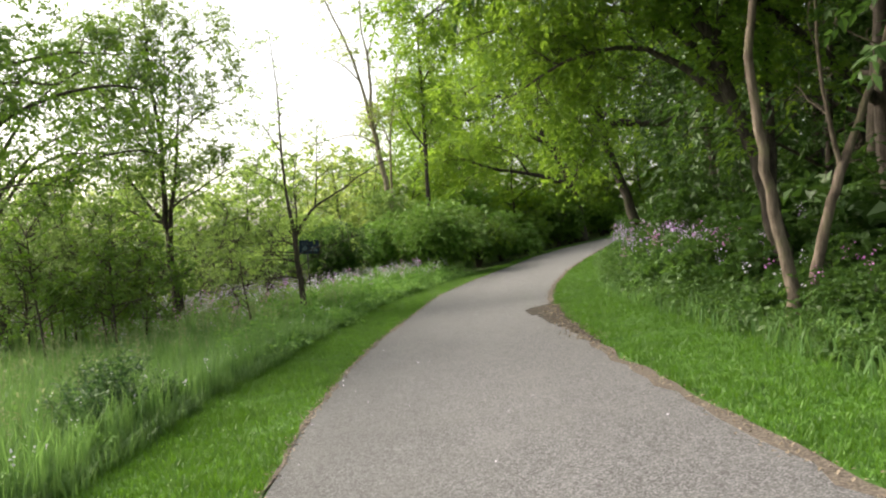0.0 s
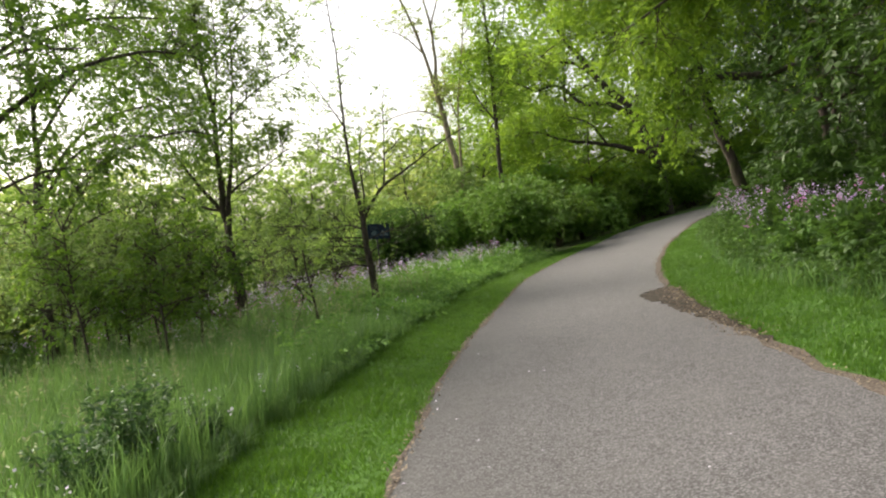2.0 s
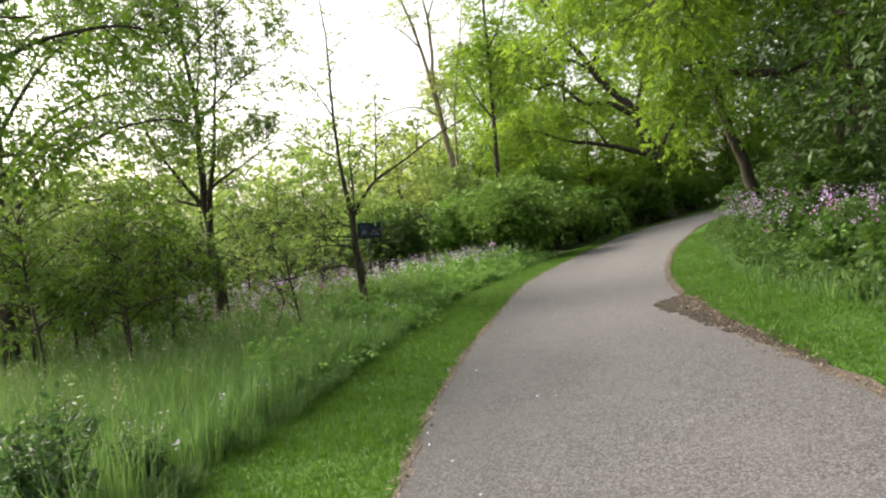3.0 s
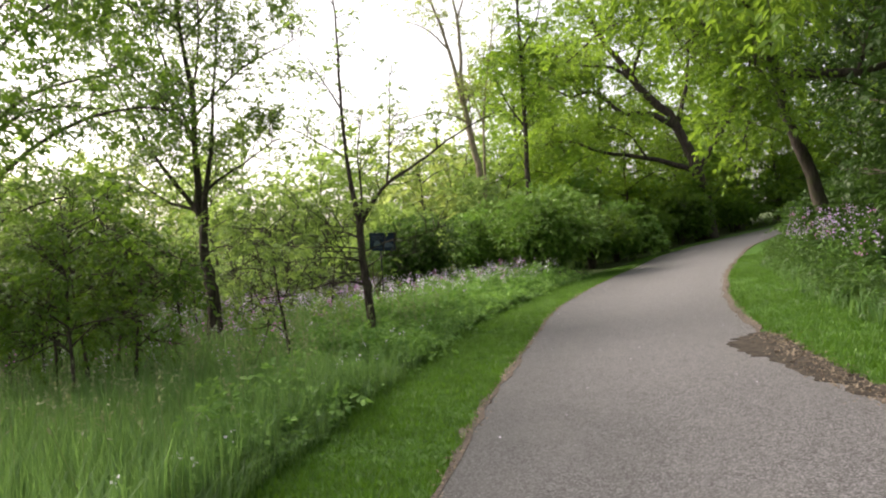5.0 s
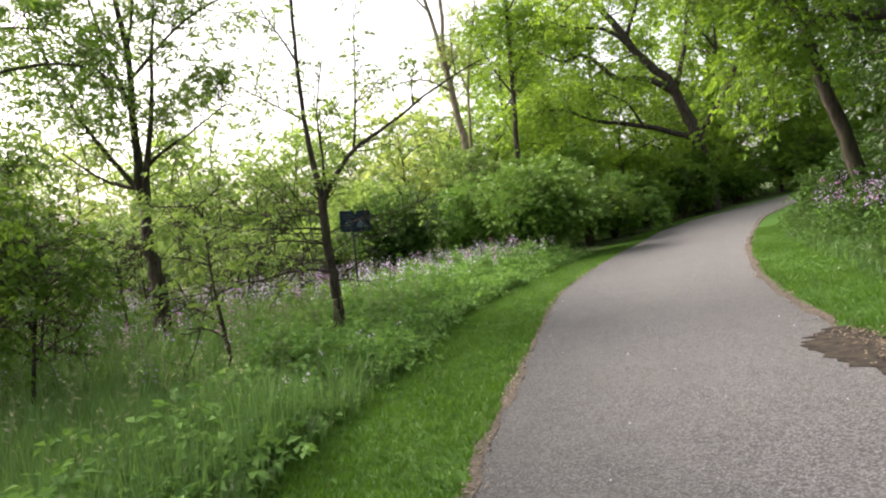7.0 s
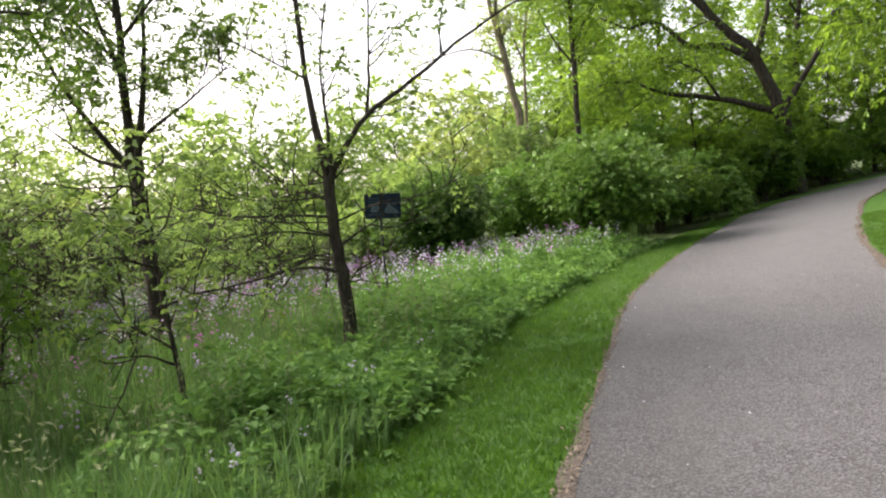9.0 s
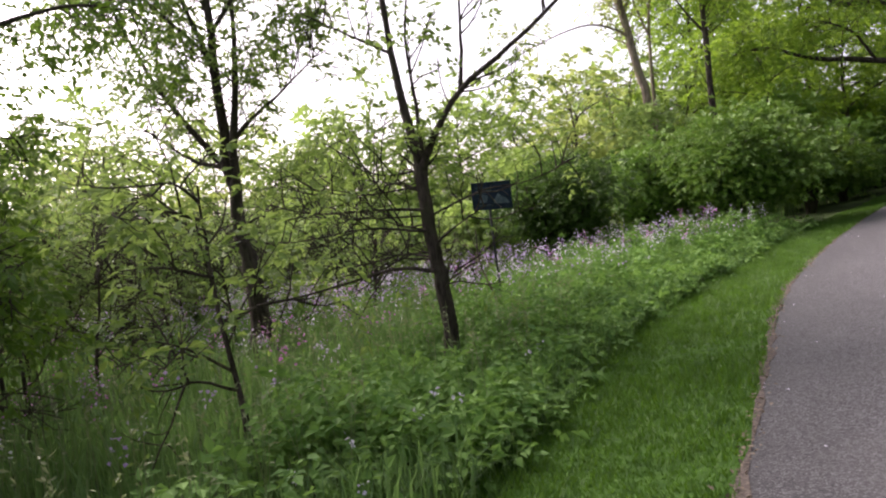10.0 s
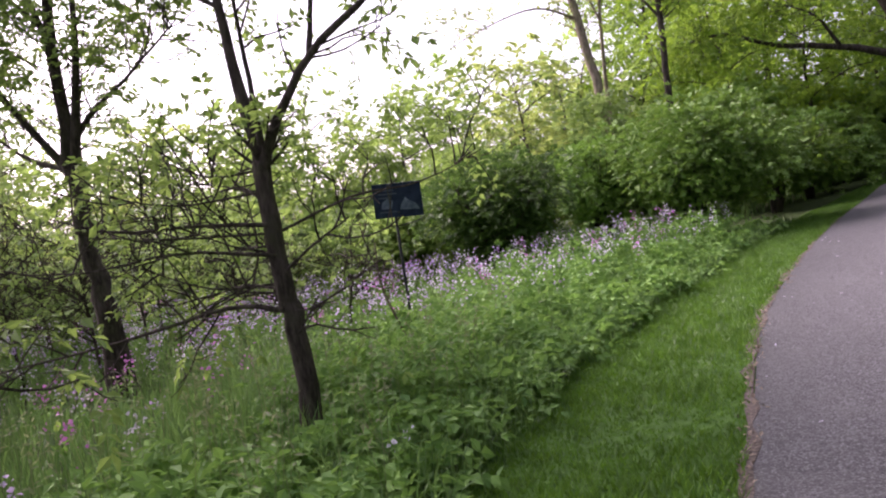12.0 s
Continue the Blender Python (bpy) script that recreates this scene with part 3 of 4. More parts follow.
flower_stand("wildflower_patch", np.stack((x, y), 1), 1.05, 33, (PETAL_LILAC, PETAL_LILAC, PETAL_LILAC, PETAL_PINK), "pink and lilac wildflowers on the wooded bank")
y = rng.uniform(7.5, 12, 40)
x = edge_x(BANK_EDGE, y) + 0.7 + rng.random(40) * 3
flower_stand("wildflower_patch", np.stack((x, y), 1), 0.6, 34, (PETAL_PINK, PETAL_WHITE), "few magenta wildflowers under the tan-barked trees")
y = rng.uniform(17.5, 25, 120)
x = edge_x(MEADOW_EDGE, y) - 2.2 - rng.random(120) * 9
flower_stand("wildflower_patch", np.stack((x, y), 1), 0.6, 35, (PETAL_LILAC, PETAL_WHITE, PETAL_PINK), "scattered pale wildflowers among the saplings")


def weed(name, tall, seed, leaf, label, size=0.12, stems=6, per=12, reach=0.3):
    """A leafy weed: several stalks from one root, set with broad leaves."""
    rng = np.random.default_rng(seed)
    ob = root(name, (0, 0, 0), label, "weed", "weeds along the meadow edge")
    stalk, green = Geo(), Geo()
    for k in range(stems):
        a = rng.uniform(0, 6.28)
        out = np.array((math.cos(a), math.sin(a), 0)) * reach * rng.uniform(0.2, 1)
        h = tall * rng.uniform(0.6, 1.1)
        line = smooth_line([(0, 0, -0.03), out * 0.5 + (0, 0, h * 0.6), out + (0, 0, h)], 3)
        tube(stalk, line, np.linspace(0.006, 0.003, len(line)), 4, cap=False)
        t = rng.uniform(0.2, 1, per) * (len(line) - 1)
        i = np.minimum(t.astype(int), len(line) - 2)
        leaves(green, line[i] + (line[i + 1] - line[i]) * (t - i)[:, None] + rng.normal(size=(per, 3)) * 0.03, size, rng, 0.1, 0.46, 0.75)
    tagged(part("stalkwork", stalk, LEAF_DEEP, ob), kind="stuff")
    tagged(part("foliage", green, leaf, ob), kind="stuff")
    return ob


rng = np.random.default_rng(37)
y = rng.uniform(5.5, 20, 46)
flower_stand("meadow_daisies", np.stack((edge_x(MEADOW_EDGE, y) - 0.1 - 0.9 * rng.random(46) ** 1.5, y), 1), 0.42, 38, (PETAL_WHITE,), "few small white flowers at the meadow's edge", 5, 0.03)


def weed_bed(spots, tall, seed, leaf, label):
    """Low leafy growth that covers the ground."""
    rng = np.random.default_rng(seed)
    n = len(spots)
    h = tall * rng.uniform(0.5, 1.2, n)
    h *= np.clip(np.hypot(spots[:, 0] + 3.6, spots[:, 1] - 20.6) / 1.2, 0.35, 1)
    h *= np.clip(0.35 + np.minimum(np.abs(spots[:, 0] - edge_x(MEADOW_EDGE, spots[:, 1])), np.abs(spots[:, 0] - edge_x(BANK_EDGE, spots[:, 1]))) / 1.3, 0.35, 1)
    h *= 1 + 0.7 * np.array([noise.noise(Vector((x * 0.9, y * 0.9, seed))) for x, y in spots])
    each = rng.integers(0, n, n * 8)
    t = rng.uniform(0.2, 1.0, len(each)) ** 0.6
    wide = 0.15 * (1.1 - 0.6 * t)
    x = spots[each, 0] + rng.normal(size=len(each)) * wide
    y = spots[each, 1] + rng.normal(size=len(each)) * wide
    c = np.stack((x, y, height(x, y) + h[each] * t), 1)
    g = Geo()
    fronds(g, c, rng.normal(size=(len(c), 3)) * (1, 1, 0.3) + (0, 0, 0.25), 0.19, 0.092, rng, 2, 0.3, 0.6)
    return tagged(part("weed_bed", g, leaf), label, "weeds", kind="stuff")


rng = np.random.default_rng(44)
v = np.concatenate((rng.uniform(17.5, 33, 1050), rng.uniform(12, 18, 90)))
weed_bed(np.stack((edge_x(MEADOW_EDGE, v) + 0.02 - (0.4 + 0.13 * (v - 12)) * 1.5 * rng.random(1140) ** 1.3, v), 1), 0.62, 45, LEAF_WEED, "broad-leaved green weeds between lawn and flowers")
v = rng.uniform(6.5, 36, 1000)
weed_bed(np.stack((edge_x(BANK_EDGE, v) + 0.1 + 2.6 * rng.random(1000) ** 1.3, v), 1), 0.6, 46, LEAF_DEEP, "broad-leaved green weeds covering the bank")
WEEDS = [weed("leafy_weed", 0.55, 40 + k, LEAF_WEED, "broad-leaved green weed at the lawn's edge", 0.085, 9, 17, 0.32) for k in range(4)]
rng = np.random.default_rng(41)
places = [(edge_x(MEADOW_EDGE, v) - 0.2 - 1.3 * rng.random() ** 1.3, v) for v in rng.uniform(16, 33, 70)]
places += [(edge_x(MEADOW_EDGE, v) - 0.05 - 0.35 * rng.random(), v) for v in rng.uniform(6, 17, 14)]
places += [(edge_x(BANK_EDGE, v) + 0.1 + 1.6 * rng.random(), v) for v in rng.uniform(7, 34, 80)]
for k, (x, v) in enumerate(places):
    s = rng.uniform(0.45, 0.95)
    m = pose(x, v, float(height(x, v)), 0, 0, rng.uniform(0, 360)) @ Matrix.Scale(s, 4)
    if k < 4:
        WEEDS[k].matrix_basis = m
    else:
        copy_thing(WEEDS[k % 4], m)
nettle = weed("dark_weed", 0.85, 47, LEAF_NETTLE, "dark green bushy weed standing in the tall grass", 0.07, 30, 44, 0.42)
nettle.matrix_basis = pose(-3.5, 8.4, float(height(-3.5, 8.4)))
copy_thing(nettle, pose(-3.3, 9.2, float(height(-3.3, 9.2)), 0, 0, 70) @ Matrix.Scale(0.6, 4))
copy_thing(nettle, pose(-3.5, 7.6, float(height(-3.5, 7.6)), 0, 0, 150) @ Matrix.Scale(0.8, 4))


def at_ground(x, y, dz=0.0):
    return (x, y, float(height(x, y)) + dz)


def bases(points, place):
    """Points of a limb measured from the tree's base."""
    return [tuple(np.subtract(p, place)) for p in points]


# ---- saplings in the meadow ----
def young_tree_by_the_sign():
    p = at_ground(-3.72, 21.1)
    raw = [
        ([p, (-3.74, 21.1, 0.2), (-3.80, 21.1, 0.6), (-3.83, 21.1, 1.5)], 0.088, 0.07),
        ([(-3.83, 21.1, 1.46), (-3.93, 21.12, 2.1), (-4.02, 21.15, 2.75), (-4.07, 21.2, 3.95), (-4.10, 21.2, 5.4), (-4.2, 21.2, 6.7)], 0.062, 0.012),
        ([(-3.83, 21.08, 1.42), (-3.60, 21.0, 1.78), (-3.25, 20.95, 2.18), (-2.63, 20.8, 2.52), (-1.9, 20.7, 2.97), (-1.2, 20.6, 3.3)], 0.05, 0.009),
        ([(-3.25, 20.95, 2.16), (-3.2, 21.0, 2.6), (-3.15, 21.0, 3.2), (-3.1, 21.1, 4.3)], 0.026, 0.008),
        ([(-3.76, 21.0, 1.62), (-3.72, 20.9, 2.1), (-3.75, 20.9, 2.8), (-3.6, 20.9, 3.6)], 0.028, 0.008),
        ([(-4.05, 21.2, 3.6), (-4.4, 21.2, 4.2), (-4.95, 21.2, 5.1)], 0.022, 0.006),
        ([(-4.02, 21.15, 2.72), (-4.4, 21.1, 2.95), (-4.95, 21.0, 3.3)], 0.02, 0.006),
        ([(-3.80, 21.05, 0.36), (-4.25, 21.0, 0.42), (-5.15, 20.8, 0.26), (-6.3, 20.6, 0.12)], 0.026, 0.007),
        ([(-3.82, 21.05, 1.02), (-4.3, 20.9, 1.08), (-5.0, 20.8, 1.12), (-5.6, 20.8, 1.3)], 0.02, 0.006),
        ([(-3.80, 21.1, 0.62), (-3.5, 21.0, 0.8), (-3.1, 20.9, 1.0)], 0.017, 0.006),
        ([(-3.79, 21.05, 0.78), (-4.4, 20.7, 0.9), (-5.1, 20.5, 0.85), (-5.9, 20.4, 0.95)], 0.016, 0.004),
        ([(-3.81, 21.05, 1.2), (-4.2, 21.3, 1.35), (-4.8, 21.6, 1.3), (-5.5, 21.9, 1.45)], 0.015, 0.004),
        ([(-3.80, 21.15, 0.95), (-3.3, 21.5, 1.15), (-2.8, 21.8, 1.2), (-2.3, 22.0, 1.4)], 0.014, 0.004),
        ([(-3.78, 21.1, 0.5), (-4.3, 21.4, 0.55), (-4.9, 21.7, 0.45), (-5.4, 22.0, 0.55)], 0.014, 0.004),
        ([(-3.78, 21.1, 0.1), (-3.62, 21.0, 0.25), (-3.45, 20.95, 0.45)], 0.012, 0.005),
    ]
    rng = np.random.default_rng(510)
    for k in range(8):
        z = 0.4 + 1.1 * (k + rng.random()) / 8
        a = rng.uniform(2.5, 3.9)
        d = np.array((math.cos(a), math.sin(a), 0.0)) * rng.uniform(0.7, 1.6)
        start = np.array((-3.80, 21.1, z))
        raw.append(([start, start + d * 0.5 + (0, 0, rng.uniform(-0.05, 0.16)), start + d + (0, rng.normal() * 0.1, rng.uniform(-0.12, 0.3))], 0.012, 0.004))
    tree("young_tree", p, "young forked tree with dark bark and thin spring leaves", [(bases(q, p), a, b) for q, a, b in raw], DARK_BARK, LEAF_FRESH, 51, (6, 0.8), (3, 0.4), 13, 0.085, 0.3, bare=0.2, first=0.97, bare_low=(2.3, 0.8))


def young_tree_spreading():
    p = at_ground(-8.06, 24.4)
    raw = [
        ([p, (-8.1, 24.4, 0.0), (-8.17, 24.4, 0.75), (-8.28, 24.4, 2.1), (-8.30, 24.4, 4.25), (-8.5, 24.4, 6.7), (-8.6, 24.4, 9.0)], 0.19, 0.02),
        ([(-8.27, 24.4, 1.95), (-8.7, 24.3, 2.6), (-9.25, 24.2, 3.45), (-9.8, 24.1, 4.7), (-10.3, 24.0, 6.1)], 0.07, 0.012),
        ([(-8.2, 24.4, 2.4), (-7.7, 24.3, 2.75), (-7.0, 24.2, 3.1), (-6.25, 24.1, 3.55)], 0.05, 0.01),
        ([(-8.2, 24.3, 1.2), (-8.1, 24.3, 2.3), (-7.9, 24.3, 3.3), (-7.7, 24.3, 5.0), (-7.5, 24.3, 7.2)], 0.1, 0.012),
        ([(-8.28, 24.4, 2.05), (-9.0, 24.6, 2.25), (-9.6, 24.7, 2.6), (-10.4, 24.8, 3.2)], 0.05, 0.01),
        ([(-8.3, 24.4, 3.6), (-8.7, 24.4, 4.8), (-9.1, 24.4, 6.4), (-9.3, 24.5, 8.0)], 0.05, 0.01),
        ([(-8.35, 24.4, 4.6), (-8.1, 24.4, 5.6), (-8.0, 24.4, 7.2), (-8.0, 24.4, 8.6)], 0.04, 0.01),
        ([(-8.3, 24.4, 3.8), (-9.6, 24.2, 5.2), (-10.9, 24.0, 6.0)], 0.04, 0.01),
        ([(-8.3, 24.4, 4.2), (-7.0, 24.2, 5.2), (-5.7, 24.0, 5.7)], 0.04, 0.01),
        ([(-8.4, 24.4, 6.0), (-7.2, 24.4, 7.2), (-6.3, 24.4, 7.6)], 0.03, 0.01),
        ([(-8.45, 24.4, 6.2), (-9.8, 24.6, 7.3), (-10.7, 24.6, 7.8)], 0.03, 0.01),
        ([(-8.2, 24.3, 1.0), (-7.6, 24.0, 1.2), (-7.0, 23.8, 1.1), (-6.3, 23.6, 1.2)], 0.025, 0.007),
    ]
    tree("young_tree", p, "spreading young tree with several grey stems and fresh leaves", [(bases(q, p), a, b) for q, a, b in raw], DARK_BARK, LEAF_FRESH, 52, (12, 1.5), (5, 0.7), 23, 0.105, 0.6, bare=0.0, first=0.48, bare_low=(4.4, 0.5))


def thin_sapling(x, y, h, seed, leaf, lean=0.2, many=7, label="thin crooked sapling standing in tall grass", count=11):
    rng = np.random.default_rng(seed)
    p = at_ground(x, y)
    trunk = [(0, 0, -0.05), (-lean * 0.3, 0, h * 0.3), (-lean * 0.8, 0.05, h * 0.65), (-lean, 0.1, h)]
    limbs = [(trunk, 0.035, 0.008)]
    for k in range(many):
        t = rng.uniform(0.28, 0.95)
        s = np.array((-lean * t, 0.05 * t, h * t))
        a = rng.uniform(0, 6.28)
        d = np.array((math.cos(a), math.sin(a), rng.uniform(0.1, 0.7))) * rng.uniform(0.5, 1.1) * (h / 3)
        limbs.append(([s, s + d * 0.5 + (0, 0, 0.05), s + d], 0.015, 0.005))
    tree("sapling", p, label, limbs, DARK_BARK, leaf, seed, (5, 0.7), (4, 0.4), count, 0.10, 0.4, category="sapling", first=0.4, lift=0.12, bare_low=(0.95, 0.88))


young_tree_by_the_sign()
young_tree_spreading()
thin_sapling(-4.35, 18.1, 2.2, 53, LEAF_FRESH, 0.25, 6, count=8)
thin_sapling(-6.5, 15.9, 2.5, 54, LEAF_BANK, 0.1, 15, "bushy green sapling in the tall grass", 12)
thin_sapling(-6.6, 17.6, 2.3, 55, LEAF_BANK, -0.2, 15, "bushy dark green sapling beside the meadow", 12)
thin_sapling(-7.7, 18.3, 3.0, 56, LEAF_MUTED, 0.3, 14, "leafy sapling beside the meadow", 11)
thin_sapling(-7.9, 15.9, 2.9, 60, LEAF_BANK, 0.3, 15, "bushy dark green sapling beside the meadow", 12)
thin_sapling(-9.0, 17.4, 3.2, 61, LEAF_MUTED, 0.1, 14, "leafy sapling beside the meadow", 11)
thin_sapling(-10.5, 21.5, 3.6, 57, LEAF_MUTED, 0.1, 12, "leafy sapling beside the meadow")
thin_sapling(-12.5, 26.5, 4.2, 58, LEAF_FRESH, 0.1, 12, "leafy sapling beside the meadow")
def leaning_stick():
    """A dead forked shoot that leans in front of the sign."""
    p = at_ground(-3.93, 24.4)
    raw = [([p, (-4.14, 24.4, -0.27), (-4.27, 24.4, 0.15), (-4.27, 24.4, 0.62)], 0.02, 0.008),
           ([(-4.20, 24.4, -0.05), (-4.10, 24.4, 0.16), (-4.08, 24.4, 0.42)], 0.009, 0.004),
           ([(-4.27, 24.4, 0.3), (-4.36, 24.38, 0.55), (-4.40, 24.36, 0.86)], 0.008, 0.003),
           ([(-4.26, 24.4, 0.2), (-4.40, 24.42, 0.36), (-4.56, 24.44, 0.44)], 0.007, 0.003)]
    tree("dead_shoot", p, "leaning reddish dead shoot in front of the sign", [(bases(q, p), a, b) for q, a, b in raw], TAN_BARK, LEAF_FRESH, 59, (1, 0.3), (2, 0.15), 2, 0.05, 0.1, category="shoot", bare=0.6, first=0.6)


leaning_stick()


for k, (x, y, h) in enumerate(((-10.6, 25.4, 2.6), (-12.2, 23.6, 3.0), (-9.8, 27.4, 2.2), (-13.6, 27.6, 3.4), (-11.4, 30.0, 2.6), (-6.2, 27.8, 1.8), (-9.0, 21.6, 2.4), (-14.6, 24.8, 3.4))):
    thin_sapling(x, y, h, 170 + k, LEAF_MUTED, 0.3 - 0.1 * k, 12, "twiggy dark shrub with few leaves", 3)


for k, (x, y, h) in enumerate(((-9.5, 25.8, 2.4), (-11.5, 27.0, 2.8), (-8.6, 28.4, 2.2), (-13.0, 25.5, 3.0), (-7.4, 27.4, 1.7), (-9.6, 23.0, 2.0))):
    thin_sapling(x, y, h, 190 + k, LEAF_MUTED, 0.2 - 0.1 * k, 22, "tangled dark brushwood with few leaves", 2)


for k, (x, y, h) in enumerate(((-10.2, 21.6, 2.6), (-11.2, 20.2, 3.0), (-12.2, 22.6, 3.2), (-8.9, 19.4, 2.2), (-13.0, 19.2, 3.2))):
    thin_sapling(x, y, h, 180 + k, LEAF_MUTED, 0.1, 13, "bushy green sapling in the meadow", 12)


# ---- broad crowned trees ----
def woodland(name, seed, label, h, reach, radius, leaf, bark, bole=0.25, limbs=9, shoot=(7, 1.3), twig=(5, 0.6), count=8, size=0.13, spread=0.35, group="", fine=True):
    rng = np.random.default_rng(seed)
    return tree(name, (0, 0, 0), label, forest_limbs(rng, h, reach, radius, bole, limbs), bark, leaf, seed, shoot, twig, count, size, spread, group=group, sides=8, fine=fine)


def place_all(things, spots):
    for k, (x, y, turn, scale) in enumerate(spots):
        m = pose(*at_ground(x, y, -0.05), 0, 0, turn) @ Matrix.Scale(scale, 4)
        if k < len(things):
            things[k].matrix_basis = m
        else:
            copy_thing(things[k % len(things)], m)


def bank_trees():
    """Trees on the bank whose boughs hang over the path."""
    p = at_ground(3.98, 9.3)
    raw = [([p, (3.98, 9.3, 0.5), (3.83, 9.3, 1.48), (3.70, 9.32, 2.4), (3.64, 9.35, 3.25), (3.72, 9.4, 4.2), (3.6, 9.5, 6.0), (3.3, 9.8, 8.0)], 0.088, 0.03),
           ([(3.68, 9.4, 4.0), (4.3, 9.9, 4.8), (5.2, 10.3, 5.4)], 0.05, 0.012),
           ([(3.62, 9.5, 5.4), (3.0, 10.5, 6.0), (2.2, 11.5, 6.2), (1.4, 12.2, 5.8)], 0.045, 0.012)]
    tree("bank_tree", p, "slender leaning tree with tan bark on the bank", [(bases(q, p), a, b) for q, a, b in raw], TAN_BARK, LEAF_SHADE, 61, (6, 1.1), (5, 0.7), 12, 0.12, 0.45, first=0.7)
    p = at_ground(4.5, 9.95)
    raw = [([p, (4.57, 9.95, 0.73), (4.76, 9.95, 1.38), (4.96, 9.95, 2.0)], 0.075, 0.06),
           ([(4.95, 9.95, 1.95), (5.25, 9.95, 2.7), (5.52, 9.95, 3.4), (5.9, 10.0, 4.8)], 0.06, 0.02),
           ([(4.94, 9.95, 1.9), (4.80, 9.95, 2.6), (4.72, 9.95, 3.3), (4.70, 9.95, 4.2), (4.8, 10.2, 5.6)], 0.035, 0.012)]
    tree("bank_tree", p, "forked slender tree with tan bark on the bank", [(bases(q, p), a, b) for q, a, b in raw], TAN_BARK, LEAF_SHADE, 62, (2, 0.9), (4, 0.6), 9, 0.12, 0.4, first=0.9)
    p = at_ground(5.2, 12.4)
    raw = [([p, (5.14, 12.4, 0.9), (4.98, 12.4, 1.8), (4.67, 12.4, 2.8), (4.17, 12.4, 4.2), (3.6, 12.5, 5.6), (3.1, 12.8, 7.5)], 0.19, 0.06),
           ([(4.63, 12.4, 2.9), (4.0, 12.7, 3.7), (3.2, 13.1, 4.2), (2.2, 13.4, 4.1), (1.3, 13.6, 3.6)], 0.08, 0.014),
           ([(4.42, 12.4, 3.5), (3.8, 13.3, 4.6), (3.0, 14.3, 5.1), (1.9, 15.2, 4.6)], 0.08, 0.014),
           ([(4.03, 12.4, 4.6), (3.2, 11.9, 5.4), (2.1, 11.5, 5.6), (1.1, 11.3, 5.0)], 0.07, 0.014),
           ([(3.6, 12.5, 5.6), (2.8, 13.2, 6.4), (1.5, 14.0, 7.0), (0.5, 14.6, 6.6)], 0.07, 0.014),
           ([(4.24, 12.4, 4.0), (5.0, 13.0, 5.2), (6.2, 13.8, 6.4)], 0.08, 0.015),
           ([(5.05, 12.5, 1.4), (5.2, 12.6, 2.6), (5.25, 12.8, 4.2), (5.4, 13.2, 6.5)], 0.11, 0.02),
           ([(3.7, 12.6, 5.4), (2.5, 13.4, 6.0), (1.1, 14.2, 5.9), (-0.3, 15.0, 5.2)], 0.07, 0.014)]
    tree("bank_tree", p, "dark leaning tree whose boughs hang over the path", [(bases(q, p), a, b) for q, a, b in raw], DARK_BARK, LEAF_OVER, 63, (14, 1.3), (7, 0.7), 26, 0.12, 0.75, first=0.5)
    p = at_ground(6.75, 26.7)
    raw = [([p, (6.43, 26.7, 1.26), (5.88, 26.7, 2.92), (5.46, 26.7, 4.43), (5.1, 26.8, 6.2), (4.8, 27.0, 8.5)], 0.21, 0.07),
           ([(5.45, 26.7, 4.4), (6.1, 26.5, 4.55), (7.2, 26.3, 4.45), (8.6, 26.2, 4.8), (10.5, 26.0, 5.4)], 0.17, 0.05),
           ([(5.3, 26.7, 5.0), (4.5, 26.3, 5.6), (3.6, 25.8, 5.6), (2.8, 25.4, 5.0)], 0.09, 0.015),
           ([(5.4, 26.7, 4.6), (4.9, 25.9, 4.9), (4.5, 24.9, 4.8), (4.2, 24.0, 4.2)], 0.06, 0.012),
           ([(5.1, 26.8, 6.3), (4.1, 27.2, 7.2), (3.0, 27.4, 7.6), (2.0, 27.4, 7.2)], 0.08, 0.015),
           ([(5.0, 26.9, 7.0), (5.9, 26.5, 8.3), (7.0, 26.0, 9.0)], 0.07, 0.015),
           ([(7.2, 26.3, 4.45), (7.3, 25.6, 5.6), (7.6, 25.0, 6.8)], 0.07, 0.015),
           ([(4.95, 26.9, 6.8), (3.2, 27.2, 8.2), (1.0, 27.3, 8.8), (-1.2, 27.2, 8.2)], 0.09, 0.015),
           ([(5.3, 26.7, 5.2), (3.8, 27.6, 6.2), (2.0, 28.6, 6.6), (0.6, 29.4, 5.8)], 0.08, 0.015),
           ([(5.2, 26.8, 5.8), (3.8, 25.2, 6.8), (2.2, 24.0, 7.2), (0.6, 23.2, 6.6)], 0.08, 0.015),
           ([(5.55, 26.6, 4.0), (4.9, 26.0, 3.9), (4.4, 25.5, 3.3), (4.3, 25.3, 2.7)], 0.04, 0.01)]
    tree("bank_tree", p, "leaning tree with dark bark at the path's bend", [(bases(q, p), a, b) for q, a, b in raw], DARK_BARK, LEAF_MAPLE, 64, (12, 1.4), (7, 0.8), 17, 0.14, 0.8, first=0.6)


bank_trees()
BANK = [woodland("woodland_tree", 70 + k, "tall broad-leaved tree in the dark wood", 12, 4.2, 0.2, LEAF_SHADE, DARK_BARK, 0.24, 12, (8, 1.8), (6, 1.0), 8, 0.24, 0.8, "trees of the wood", False) for k in range(3)]
# (9.0, 2.0) and (6.6, 3.6) stand out of view, added to shade the bank
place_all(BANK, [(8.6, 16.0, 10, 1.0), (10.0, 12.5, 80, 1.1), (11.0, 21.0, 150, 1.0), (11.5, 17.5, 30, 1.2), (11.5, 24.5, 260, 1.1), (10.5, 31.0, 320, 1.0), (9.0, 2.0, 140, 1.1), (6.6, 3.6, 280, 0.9)])

